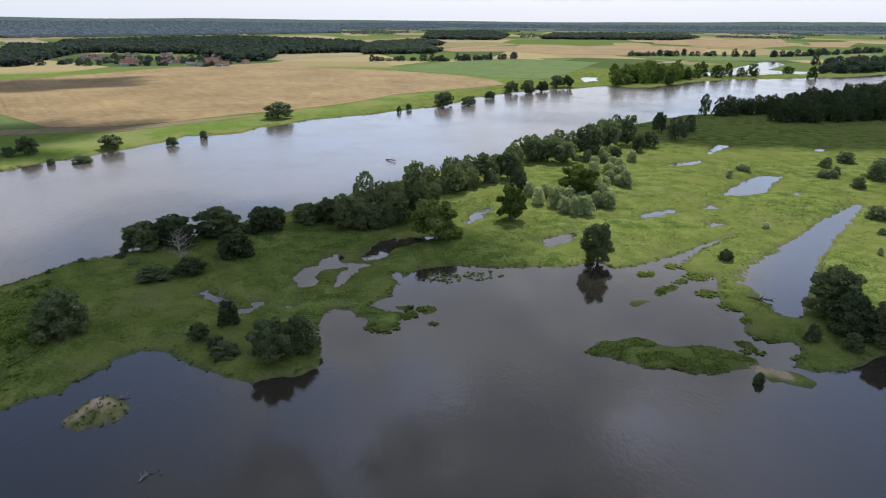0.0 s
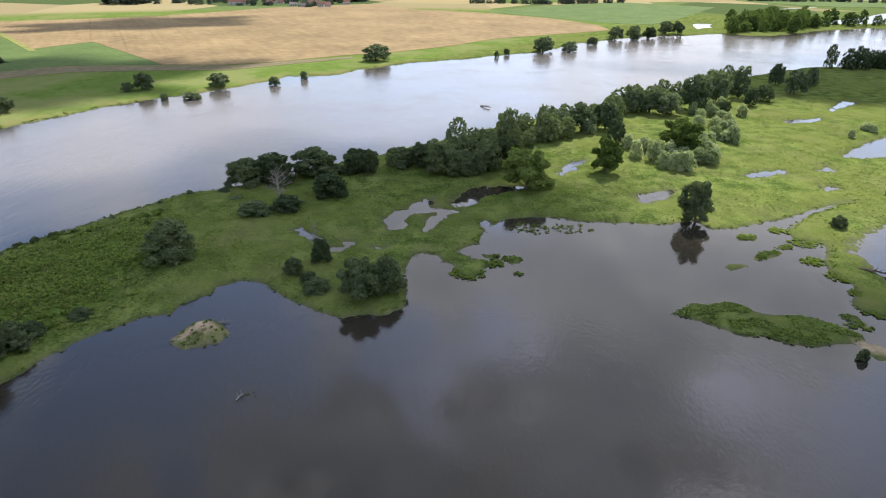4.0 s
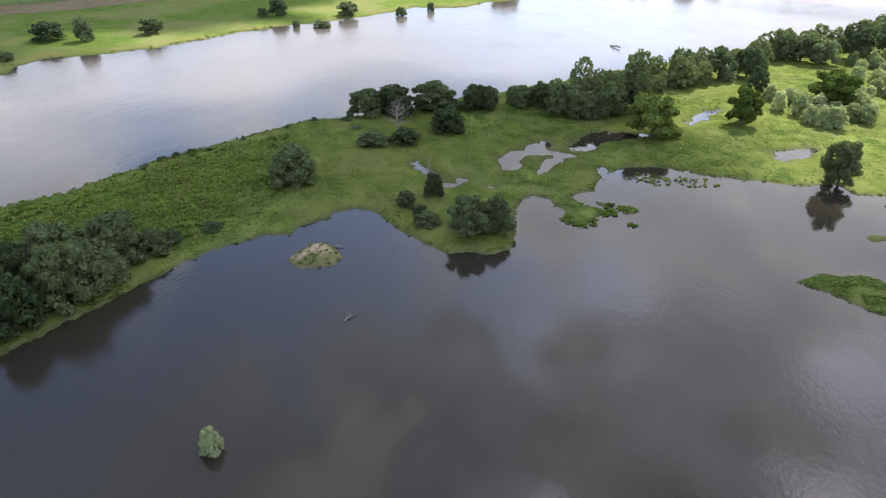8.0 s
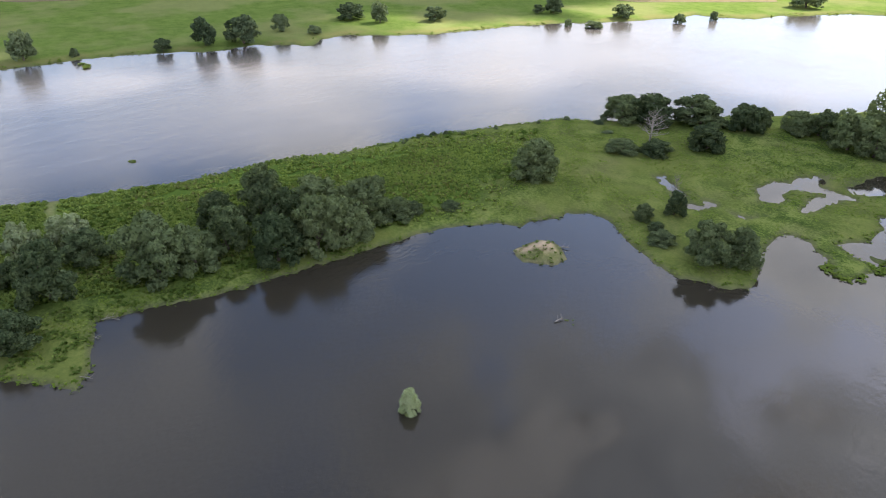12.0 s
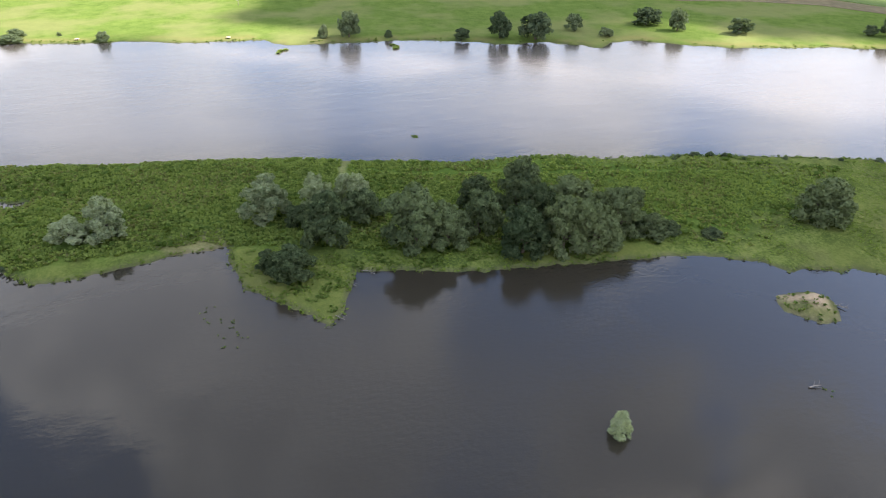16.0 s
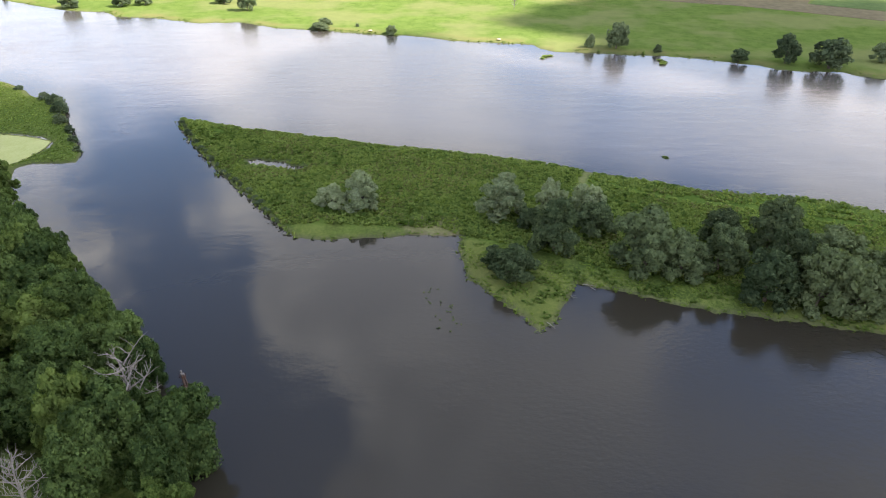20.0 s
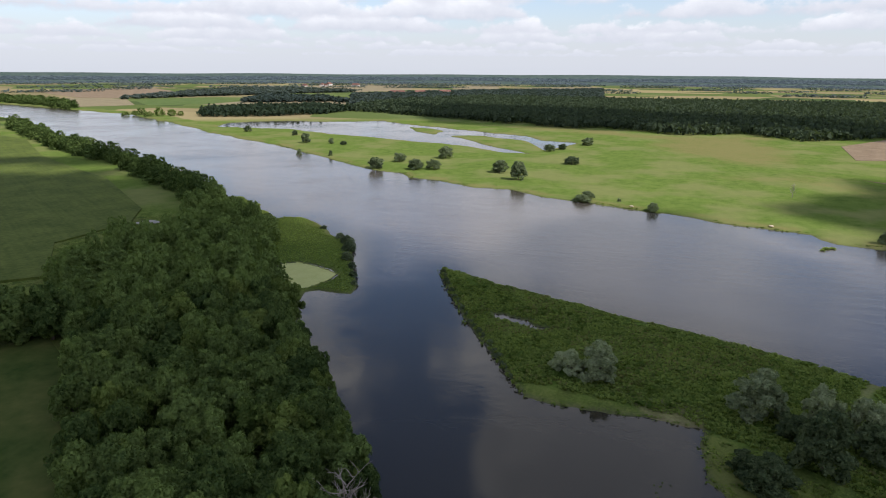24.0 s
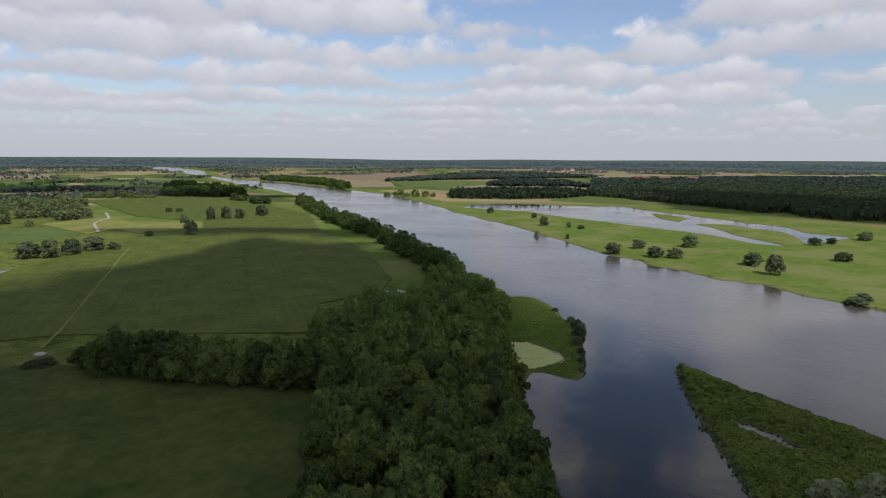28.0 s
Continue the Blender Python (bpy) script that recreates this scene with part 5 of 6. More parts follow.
leafy_wood("field_row_east", along([(360, 1295), (415, 1300), (515, 1310), (615, 1300)], 12, 5, 11) + along([(630, 1285), (750, 1355), (990, 1515)], 13, 6, 12), 13, 8, M_HAZED_FARWOOD,
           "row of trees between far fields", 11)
leafy_wood("field_row_north", along([(-120, 1095), (-80, 1115), (-5, 1105), (65, 1145), (125, 1180)], 12, 6, 13), 11, 7, M_HAZED_FARWOOD, "row of trees beside a green field", 12)
leafy_area("dyke_wood", [(-150, -700), (-175, -695), (-210, -725), (-240, -750), (-295, -925), (-290, -1000), (-205, -950)], 12, 13, 7.5, M_DARK,
           "mixed trees beside the dyke path", 13, 0.5)
leafy_area("bend_wood_west", [(-455, -1080), (-500, -945), (-470, -815), (-485, -785), (-540, -845), (-590, -1045), (-625, -1195), (-640, -1425), (-550, -1255)], 14, 14, 9, M_OAK,
           "trees where the river narrows into the distance", 14, 0.46)
leafy_wood("hedge_row_west", along([(-345, -1095), (-430, -1020)], 9, 4, 15) + along([(-345, -1590), (-410, -1605), (-530, -1740)], 14, 6, 16), 9, 7, M_OAK,
           "hedges between far fields", 15)
leafy_area("far_shore_wood", [(-940, -1580), (-940, -1440), (-885, -1240), (-810, -1040), (-850, -1070), (-935, -1240), (-1000, -1395), (-1015, -1580)], 15, 14, 9, M_OAK,
           "trees on the opposite river bank", 16)
leafy_wood("flood_edge_trees", [(-755, -848), (-765, -838), (-775, -833), (-748, -792), (-760, -782), (-772, -770), (-785, -765)], 12, 8, M_OAK, "trees at the edge of flooded meadows", 17)
wood_area("pine_wood", [(-1010, -590), (-990, -525), (-895, -310), (-865, -265), (-895, -240), (-845, -215), (-830, -165), (-855, -130), (-790, -35), (-840, 35),
                        (-775, 90), (-850, 180), (-1100, 420), (-1720, 345), (-1675, 40), (-1640, -255), (-1650, -570), (-1365, -655), (-1115, -640)],
          7.6, 10.5, 4.4, M_PINE, "dense dark pine wood beyond the meadows", 21, MID_BLOBS)
wood_area("pine_belt", [(-770, -715), (-825, -635), (-920, -590), (-1025, -595), (-1080, -690), (-975, -775), (-865, -795)], 7.6, 10.5, 4.6, M_PINE, "dark belt of pines", 24, MID_BLOBS)
wood_area("green_forest", [(-1140, -665), (-1390, -670), (-1680, -585), (-1665, -260), (-2635, -420), (-2085, -810), (-1610, -940)], 14, 10, 8.5, M_HAZED_FARWOOD, "mixed forest behind the pines", 25)
wood_area("western_wood", [(-1140, -1290), (-1375, -1265), (-1510, -1225), (-1725, -1190), (-1935, -1110), (-2105, -1455), (-1975, -1630), (-1650, -1515)], 15, 9.5, 8.5, M_HAZED_FARWOOD,
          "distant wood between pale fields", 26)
wood_area("copse_west", [(-1155, -955), (-1295, -815), (-1265, -740), (-1475, -950), (-1415, -1090)], 12, 9.5, 7.5, M_HAZED_FARWOOD, "copse beside a pale field", 27)
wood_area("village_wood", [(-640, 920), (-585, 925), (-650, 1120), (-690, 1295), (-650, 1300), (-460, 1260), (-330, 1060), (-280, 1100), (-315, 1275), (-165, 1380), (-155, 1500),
                           (-210, 1740), (-390, 1950), (-640, 2105), (-795, 1975), (-955, 1695), (-840, 1465), (-930, 1450), (-795, 1205)], 12, 10.5, 7.5, M_HAZED_FARWOOD,
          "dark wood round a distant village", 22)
wood_area("northern_copse", [(-155, 1295), (-15, 1330), (0, 1420), (-55, 1570), (10, 1775), (-70, 1960), (-180, 1745)], 12, 10, 7.5, M_HAZED_FARWOOD, "dark copse between fields", 23)
wood_area("northern_forest", [(-1355, 2075), (-1055, 2325), (-455, 2975), (-595, 3905), (-15, 4110), (-15, 4600), (-1710, 4270), (-2505, 3860)], 27, 12, 15, M_HAZE_GLOW,
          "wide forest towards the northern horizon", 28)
wood_area("northern_wood_strip", [(335, 2290), (765, 2255), (965, 2540), (785, 2985), (475, 2910)], 18, 10, 11, M_HAZED_FARWOOD, "long dark wood behind pale fields", 29)
wood_area("northern_wood_block", [(-60, 2215), (175, 2150), (260, 2690), (235, 3275), (-65, 3190)], 19, 10, 11, M_HAZED_FARWOOD, "wood beside far fields", 30)


def far_belts(name, a0, a1, rows, label, seed, mat=M_HAZEWOOD):
    """Woods and tree lines in the distance, broken by open fields."""
    rng = np.random.default_rng(seed)
    X, Y, Hh, Rr = [], [], [], []
    for dist, depth, spacing, cover in rows:
        nrow = max(2, int(depth / (spacing * 3.0)))
        for k in range(nrow):
            d = dist + depth * k / nrow
            a = np.arange(a0, a1, math.degrees(spacing / d)) + rng.random() * 0.2
            a = a + rng.normal(size=len(a)) * 0.02
            gate = vnoise(a * d / 9000.0 * 1.4 + seed, np.full(len(a), dist / 300.0), seed) < cover
            a = a[gate]
            dd = d + rng.normal(size=len(a)) * spacing * 0.4
            X.append(-np.sin(np.radians(a)) * dd)
            Y.append(np.cos(np.radians(a)) * dd)
            Hh.append(6.5 + 5.5 * rng.random(len(a)))
            Rr.append(spacing * (0.6 + 0.4 * rng.random(len(a))))
    X, Y, Hh, Rr = map(np.concatenate, (X, Y, Hh, Rr))
    ok = inside_distance(RIVER, X, Y) < -12
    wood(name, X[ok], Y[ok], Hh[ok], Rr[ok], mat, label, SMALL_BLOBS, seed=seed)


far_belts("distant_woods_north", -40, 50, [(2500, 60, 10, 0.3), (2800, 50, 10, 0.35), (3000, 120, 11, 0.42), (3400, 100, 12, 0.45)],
          "haze-tinted blue-green woods on the northern horizon", 31)
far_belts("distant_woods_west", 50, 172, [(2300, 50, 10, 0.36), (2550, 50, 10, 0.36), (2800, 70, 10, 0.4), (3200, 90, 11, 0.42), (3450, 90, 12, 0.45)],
          "haze-tinted blue-green woods on the western horizon", 32)
far_belts("backdrop_woods", -40, 172, [(3700, 80, 13, 0.55), (3900, 80, 13, 0.55), (4250, 350, 16, 0.97)], "haze-pale blue woods along the whole horizon", 34, M_HAZE_GLOW)
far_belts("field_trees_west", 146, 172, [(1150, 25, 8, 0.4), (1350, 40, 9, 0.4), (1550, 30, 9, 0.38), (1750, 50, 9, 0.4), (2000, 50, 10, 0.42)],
          "tree groups between distant fields", 33, M_HAZED_FARWOOD)


# ---------------------------------------------------------------- clouds
def cloud(x, y, rx, ry, seed, turn=0.0, base=1400.0):
    """A flat-based heap cloud whose shadow falls about (x, y)."""
    bm = bmesh.new()
    bmesh.ops.create_icosphere(bm, subdivisions=5, radius=1.08)
    thin = []
    layer = bm.verts.layers.float.new("thin")
    for v in bm.verts:
        edge = 1 + 0.5 * noise.fractal(Vector((v.co.x * 1.6 + seed * 7, v.co.y * 1.6, 0)), 0.8, 2.0, 4)
        heap = 1 + 0.3 * noise.fractal(Vector((v.co.x * 2, v.co.y * 2 + seed * 5, v.co.z)), 0.8, 2.0, 3)
        thin.append(1 - min(1.0, max(0.0, v.co.z) / 0.62) ** 1.2)
        v.co = Vector((v.co.x * rx * edge, v.co.y * ry * edge, v.co.z * (40 if v.co.z > 0 else 12) * max(0.2, heap)))
    for v, k in zip(bm.verts, thin):
        v[layer] = k
    bmesh.ops.delete(bm, geom=[v for v in bm.verts if v.co.z < -1.0], context="VERTS")
    me = bpy.data.meshes.new("cloud")
    bm.to_mesh(me)
    bm.free()
    me.materials.append(M_CLOUD)
    me.shade_smooth()
    ob = new("cloud", me)
    back = base / TO_SUN.z
    ob.matrix_basis = Matrix.Translation((x + TO_SUN.x * back, y + TO_SUN.y * back, base)) @ Matrix.Rotation(radians(turn), 4, "Z")
    return tagged(ob, "white flat-based fair-weather cloud", "cloud", "fair-weather clouds", kind="structure")


cloud(-95, 15, 178, 184, 1, 20)
cloud(-72, 162, 104, 90, 12, 20)
cloud(-72, -170, 218, 165, 2, 56)
cloud(-228, -252, 104, 49, 16, 48)
cloud(58, 105, 92, 69, 14, 20)
cloud(-420, -1350, 273, 136, 15, 135)
cloud(310, 480, 242, 126, 3)
cloud(-365, 185, 118, 104, 4, 10)
cloud(-420, 700, 130, 62, 5, 40)
cloud(-985, -150, 130, 430, 7, -14)
# seed 17: unseen extra layer over the wood's cloud, added to deepen the shade
cloud(-66, -165, 180, 125, 17, 56)
cloud(-315, 335, 150, 80, 18, 40)
cloud(-195, -338, 150, 84, 8, 20)
cloud(-85, -300, 125, 52, 19, -25)
# seed 20: stacked out of view on its neighbour, only to darken the maize
cloud(-105, -262, 130, 62, 20, -25)
cloud(-286, -516, 120, 24, 9, 135)
cloud(-375, -405, 70, 26, 10, 135)
cloud(-557, -953, 133, 42, 11, 135)


# ---------------------------------------------------------------- far fields
for name, z, mat, label, poly in (
        ("pale_field", 1.25, M_STUBBLE, "pale straw-coloured harvested field", [(-870, 2295), (-485, 2600), (-370, 2400), (-315, 2060), (-400, 1995), (-515, 2025), (-790, 2130)]),
        ("pale_field", 1.25, M_STUBBLE, "pale straw-coloured harvested field", [(-490, 3190), (-175, 3280), (-150, 2855), (-390, 2705)]),
        ("pale_field", 1.25, M_STUBBLE, "pale straw-coloured harvested field", [(-165, 2090), (100, 2135), (85, 1945), (-135, 1905)]),
        ("wheat_field", 1.25, M_WHEAT, "tawny ripe wheat field in the distance",
         [(-15, 1520), (65, 1680), (310, 1715), (535, 1850), (665, 1695), (545, 1415), (375, 1335), (245, 1340), (140, 1440), (20, 1425)]),
        ("wheat_field", 1.25, M_WHEAT, "tawny ripe wheat field in the distance", [(685, 2240), (1260, 2530), (990, 1920), (720, 1740), (610, 1945)]),
        ("wheat_field", 1.25, M_WHEAT, "tawny ripe wheat field in the distance", [(1170, 2170), (1355, 2200), (1050, 1750), (975, 1775)]),
        ("green_field", 1.25, M_CROP, "light green field behind flood pools", [(345, 1290), (925, 1415), (840, 1290), (595, 1180), (460, 1165), (390, 1225)]),
        ("pale_field", 1.25, M_STUBBLE, "pale straw-coloured harvested field", [(-1240, 1895), (-1205, 1995), (-920, 1630), (-950, 1505)]),
        ("pale_field", 1.25, M_STUBBLE, "pale straw-coloured harvested field", [(-1020, 1555), (-960, 1505), (-840, 1300), (-830, 1260)]),
        ("pale_field", 1.25, M_STUBBLE, "pale straw-coloured harvested field", [(-300, 1205), (-240, 1265), (-155, 1295), (-150, 1240), (-270, 1125)]),
        ("wheat_field", 1.25, M_STUBBLE, "cream-coloured cut field by the river", [(-1030, -1370), (-1155, -1480), (-1175, -1310), (-975, -1065), (-880, -1105)]),
        ("green_field", 1.25, M_CROP, "bright green field between pale ones", [(-1115, -1220), (-1285, -1180), (-1250, -1035), (-1075, -985), (-975, -1030)]),
        ("pale_field", 1.25, M_STUBBLE, "pale straw-coloured harvested field", [(-1055, -970), (-1200, -995), (-1340, -925), (-1310, -765), (-1210, -720), (-1165, -820), (-1085, -910)]),
        ("pale_field", 1.25, M_STUBBLE, "pale straw-coloured harvested field", [(-2445, -2020), (-2710, -1740), (-3290, -1550), (-2295, -1080), (-1935, -1110), (-2260, -1450), (-2195, -1690)]),
        ("pale_field", 1.25, M_STUBBLE, "pale straw-coloured harvested field", [(-2875, -1170), (-3250, -1050), (-2500, -790), (-2220, -845)]),
        ("pale_field", 1.25, M_STUBBLE, "pale straw-coloured harvested field", [(-2950, -820), (-3270, -520), (-2790, -445), (-2525, -630)]),
        ("ploughed_field", 1.25, M_SOIL, "brown ploughed field far along the river", [(-1420, -1985), (-2020, -2135), (-1675, -1650), (-1190, -1350), (-1170, -1470)]),
        ("green_field", 1.25, M_CROP, "dull green field behind the hedges", [(-400, -1840), (-530, -1925), (-530, -1740), (-395, -1405), (-335, -1325), (-285, -1320)]),
        ("green_field", 1.25, M_CROP, "dull green field behind the hedges", [(-475, -1490), (-535, -1295), (-610, -1385), (-780, -1745), (-655, -1835), (-550, -1725)]),
        ("pale_field", 1.25, M_STUBBLE, "pale straw-coloured harvested field", [(-655, -3015), (-945, -3095), (-825, -2710), (-565, -2600)]),
        ("pale_field", 1.25, M_STUBBLE, "pale straw-coloured harvested field", [(-520, -2400), (-690, -2440), (-545, -1965), (-425, -1955)]),
        ("green_field", 1.25, M_CROP, "dark green field beside the dyke path", [(-100, -590), (-110, -700), (-195, -675), (-220, -685), (-185, -605), (-144, -578)]),
        ("dry_pasture", 1.45, M_DRY, "yellow-green dry pasture round the dyke path",
         [(-185, -715), (-225, -735), (-260, -745), (-255, -670), (-265, -660), (-320, -650), (-290, -590), (-225, -572), (-222, -625), (-190, -600)]),
        ("bare_field", 1.3, M_SOIL, "brown bare field near the farm", [(-740, 118), (-842, 176), (-760, 230), (-640, 160), (-625, 112)])):
    field(name, poly, z, mat, label)


def strip(name, line, width, z, mat, label, category):
    """A track that follows the ground."""
    bm = bmesh.new()
    left, right = [], []
    for i, (x, y) in enumerate(line):
        a, b = Vector(line[max(0, i - 1)]), Vector(line[min(len(line) - 1, i + 1)])
        d = (b - a).normalized()
        left.append(bm.verts.new((x - d.y * width / 2, y + d.x * width / 2, z)))
        right.append(bm.verts.new((x + d.y * width / 2, y - d.x * width / 2, z)))
    for i in range(len(line) - 1):
        bm.faces.new((left[i], right[i], right[i + 1], left[i + 1]))
    g = bmesh.ops.extrude_face_region(bm, geom=bm.faces[:])
    bmesh.ops.translate(bm, verts=[v for v in g["geom"] if isinstance(v, bmesh.types.BMVert)], vec=(0, 0, 0.05))
    bmesh.ops.recalc_face_normals(bm, faces=bm.faces)
    me = bpy.data.meshes.new(name)
    bm.to_mesh(me)
    bm.free()
    me.materials.append(mat)
    return tagged(new(name, me), label, category, kind="structure")


strip("dyke_path", [(-275, -800), (-266, -770), (-258, -742), (-250, -722), (-232, -700), (-222, -680), (-215, -655), (-207, -625), (-200, -605)], 2.8, 1.75, M_GRAVEL,
      "winding pale gravel path on the dyke", "path")
strip("maize_track", [(-63, -254), (-75, -275), (-100, -325), (-139, -402), (-165, -455), (-183, -489)], 0.7, 1.74, M_DRY, "pale wheel track through the maize", "track")
strip("far_track", [(205, 800), (235, 880), (290, 1010), (340, 1080), (420, 1150)], 6, 1.3, M_GRAVEL, "pale track between pools and fields", "track")


# ---------------------------------------------------------------- rough herbs, meadow grass and reeds
def tufts(name, x, y, height, width, blades, mat, label, seed, category="vegetation"):
    """Leafy clumps: each a few leaning sprays round its own foot."""
    rng = np.random.default_rng(seed)
    n = len(x)
    z = land_level(x, y)[0]
    k = np.repeat(np.arange(n), blades)
    s = rng.random(len(k)) * 6.283
    lean = 0.25 + 0.75 * rng.random(len(k))
    h = height * (0.5 + 0.9 * rng.random(n))[k] * (0.7 + 0.5 * rng.random(len(k)))
    w = width * (0.6 + 0.8 * rng.random(len(k)))
    d = np.stack([np.cos(s), np.sin(s), 0 * s], 1)
    side = np.stack([-np.sin(s), np.cos(s), 0 * s], 1)
    foot = np.stack([x[k], y[k], z[k] - 0.05], 1) + d * (w * 0.3)[:, None]
    mid = foot + d * (w * lean * 0.6)[:, None] + np.stack([0 * h, 0 * h, h * 0.75], 1)
    tip = foot + d * (w * lean * 1.5)[:, None] + np.stack([0 * h, 0 * h, h * (1.05 - 0.45 * lean)], 1)
    a = mid + side * (w * 0.55)[:, None]
    b = mid - side * (w * 0.55)[:, None]
    q = np.stack([foot, a, tip, b], 1)
    return tagged(quads_object(name, q, mat), label, category, kind="stuff")


def on_land(x, y, least=0.5):
    land = land_level(x, y)[1]
    ok = land > least
    return x[ok], y[ok], land[ok]


def line_distance(line, x, y):
    best = np.full(x.shape, 1e9)
    for (ax, ay), (bx, by) in zip(line, line[1:]):
        ex, ey = bx - ax, by - ay
        k = np.clip(((x - ax) * ex + (y - ay) * ey) / (ex * ex + ey * ey), 0, 1)
        best = np.minimum(best, np.hypot(x - ax - k * ex, y - ay - k * ey))
    return best


hx, hy, hrng = scatter(HERB_LAND, 0.78, 41, 0.6)
hx, hy, _ = on_land(hx, hy, 0.6)
worn = np.minimum(line_distance([(-166.5, 42), (-157, 38.5), (-152, 36)], hx, hy), line_distance([(-157, 40), (-148, 56), (-141, 75), (-133, 96), (-124, 118)], hx, hy) * 1.6)
clear = vnoise(hx / 7, hy / 7, 5) * 0.6 + vnoise(hx / 2.5, hy / 2.5, 6) * 0.4
thin = np.clip(inside_distance(HERB_LAND, hx, hy) / 22, 0.15, 1)
keep = (clear > 0.20) & (worn > 1.3) & ((hy < 70) | (hrng.random(len(hx)) < thin))
tufts("rough_herbs", hx[keep], hy[keep], 0.62, 0.46, 5, M_HERB, "dense waist-high green herbs covering the island", 42)
patchy = vnoise(hx / 11, hy / 11, 25) * 0.6 + vnoise(hx / 3, hy / 3, 26) * 0.4
dried = keep & (patchy > 0.50) & (hrng.random(len(hx)) < 0.35)
tufts("seeding_herbs", hx[dried] + 0.3, hy[dried] + 0.2, 0.72, 0.40, 4, M_SEDHERB, "yellow-brown seeding herbs among green ones", 47)
tx, ty, _ = scatter(HERB_LAND, 3.4, 48, 0.8)
tx, ty, _ = on_land(tx, ty, 1.5)
tworn = np.minimum(line_distance([(-166.5, 42), (-157, 38.5), (-152, 36)], tx, ty), line_distance([(-157, 40), (-148, 56), (-141, 75), (-133, 96), (-124, 118)], tx, ty))
tkeep = (tworn > 2.0) & (vnoise(tx / 16, ty / 16, 27) > 0.38 + np.clip((ty - 40) / 150, 0, 0.3))
tufts("tall_herbs", tx[tkeep], ty[tkeep], 0.72, 0.85, 9, M_HERB, "mounds of taller leafy herbs on the island", 49)
px, py, _ = scatter([(-128, 6), (-123, 3), (-109, 6), (-91, 17), (-109, 28), (-106, 35), (-98, 57), (-92, 79), (-97, 82), (-104, 60), (-113, 38), (-116, 20), (-126, 12)], 0.75, 50, 0.7)
px, py, _ = on_land(px, py, 0.2)
pkeep = vnoise(px / 4, py / 4, 28) > 0.40
tufts("shore_grass", px[pkeep], py[pkeep], 0.2, 0.3, 4, M_GRASS, "short uneven grass on the grassy point", 55, "grass")
wkeep = vnoise(px / 2.2, py / 2.2, 29) * 0.6 + vnoise(px / 7, py / 7, 30) * 0.4 > 0.56
tufts("shore_weeds", px[wkeep] + 0.2, py[wkeep], 0.34, 0.4, 5, M_HERB, "clumps of taller weeds on the grassy point", 58)
mx, my, _ = scatter([(-95, 90), (-76, 117), (-45, 116), (-28, 120), (-30, 140), (-12, 150), (-10, 175), (22, 179), (22, 262), (-5, 240), (-60, 215), (-110, 178), (-112, 160)], 0.85, 43, 0.7)
mx, my, mland = on_land(mx, my, 0.3)
keep = vnoise(mx / 5, my / 5, 15) * 0.6 + vnoise(mx / 14, my / 14, 16) * 0.5 > 0.50
tufts("meadow_grass", mx[keep], my[keep], 0.15, 0.32, 4, M_GRASS, "uneven tussocks of pasture grass", 44, "grass")
ex, ey, _ = scatter([(22, 180), (50, 185), (75, 195), (90, 160), (130, 175), (215, 290), (230, 380), (150, 380), (80, 300), (22, 262)], 1.35, 45, 0.8)
ex, ey, _ = on_land(ex, ey, 0.3)
ekeep = vnoise(ex / 6, ey / 6, 17) * 0.6 + vnoise(ex / 18, ey / 18, 18) * 0.5 > 0.52
tufts("meadow_grass", ex[ekeep], ey[ekeep], 0.13, 0.38, 4, M_GRASS, "uneven tussocks on the bright wet meadow", 46, "grass")
for name, poly, seed in (("islet_herbs", ISLETS[0], 51), ("islet_grass", ISLETS[1], 52), ("islet_grass", ISLETS[2], 53),
                         ("islet_grass", ISLETS[6], 56), ("islet_grass", ISLETS[7], 57), ("islet_grass", ISLETS[8], 58), ("islet_grass", ISLETS[9], 59), ("islet_grass", ISLETS[10], 60)):
    ix, iy, _ = scatter(poly, 0.6, seed, 0.7)
    low = vnoise(ix / 2.6, iy / 2.6, seed) > 0.33
    tufts(name, ix[low], iy[low], 0.3, 0.42, 5, M_HERB, "low green plants on a flooded islet", seed)
tufts("islet_plants", *scatter(ISLETS[3], 1.7, 54, 0.8)[:2], 0.4, 0.4, 5, M_HERB, "small plants on a sandy islet", 54)
sx, sy, _ = scatter(SPIT + [(-262, -232), (-220, -176), (-185, -145)], 0.95, 61, 0.6)
sx, sy, _ = on_land(sx, sy, 0.6)
tufts("spit_grass", sx, sy, 0.34, 0.36, 4, M_HERB, "rank grass on a low spit beside the river", 62)


def shore_fringe(name, line, width, spacing, height, mat, label, seed):
    P = np.array(along(line, spacing, width, seed), float)
    tufts(name, P[:, 0], P[:, 1], height, 0.45, 5, mat, label, seed)


shore_fringe("bank_scrub", ISLAND_SOUTH[:6], 1.3, 1.0, 1.1, M_HERB, "scrubby plants along the stony shore", 71)
for k in range(4):
    edge = ISLAND_SOUTH[k]
    tip = ISLAND_SOUTH[k + 1]
    spots = [(edge[0] + (tip[0] - edge[0]) * f, edge[1] + (tip[1] - edge[1]) * f + 0.8, 0.9 + 0.7 * random.random(), 0.7 + 0.7 * random.random()) for f in (0.12, 0.27, 0.5, 0.62, 0.88)]
    set_plants("far_bush", spots, "small bushes on the stony shore")
shore_fringe("water_grass", ISLAND_SOUTH[5:], 0.9, 0.8, 0.28, M_GRASS, "grass at the water's edge", 72)
shore_fringe("water_grass", MEADOW_SHORE, 1.3, 0.9, 0.26, M_GRASS, "grass at the water's edge", 73)
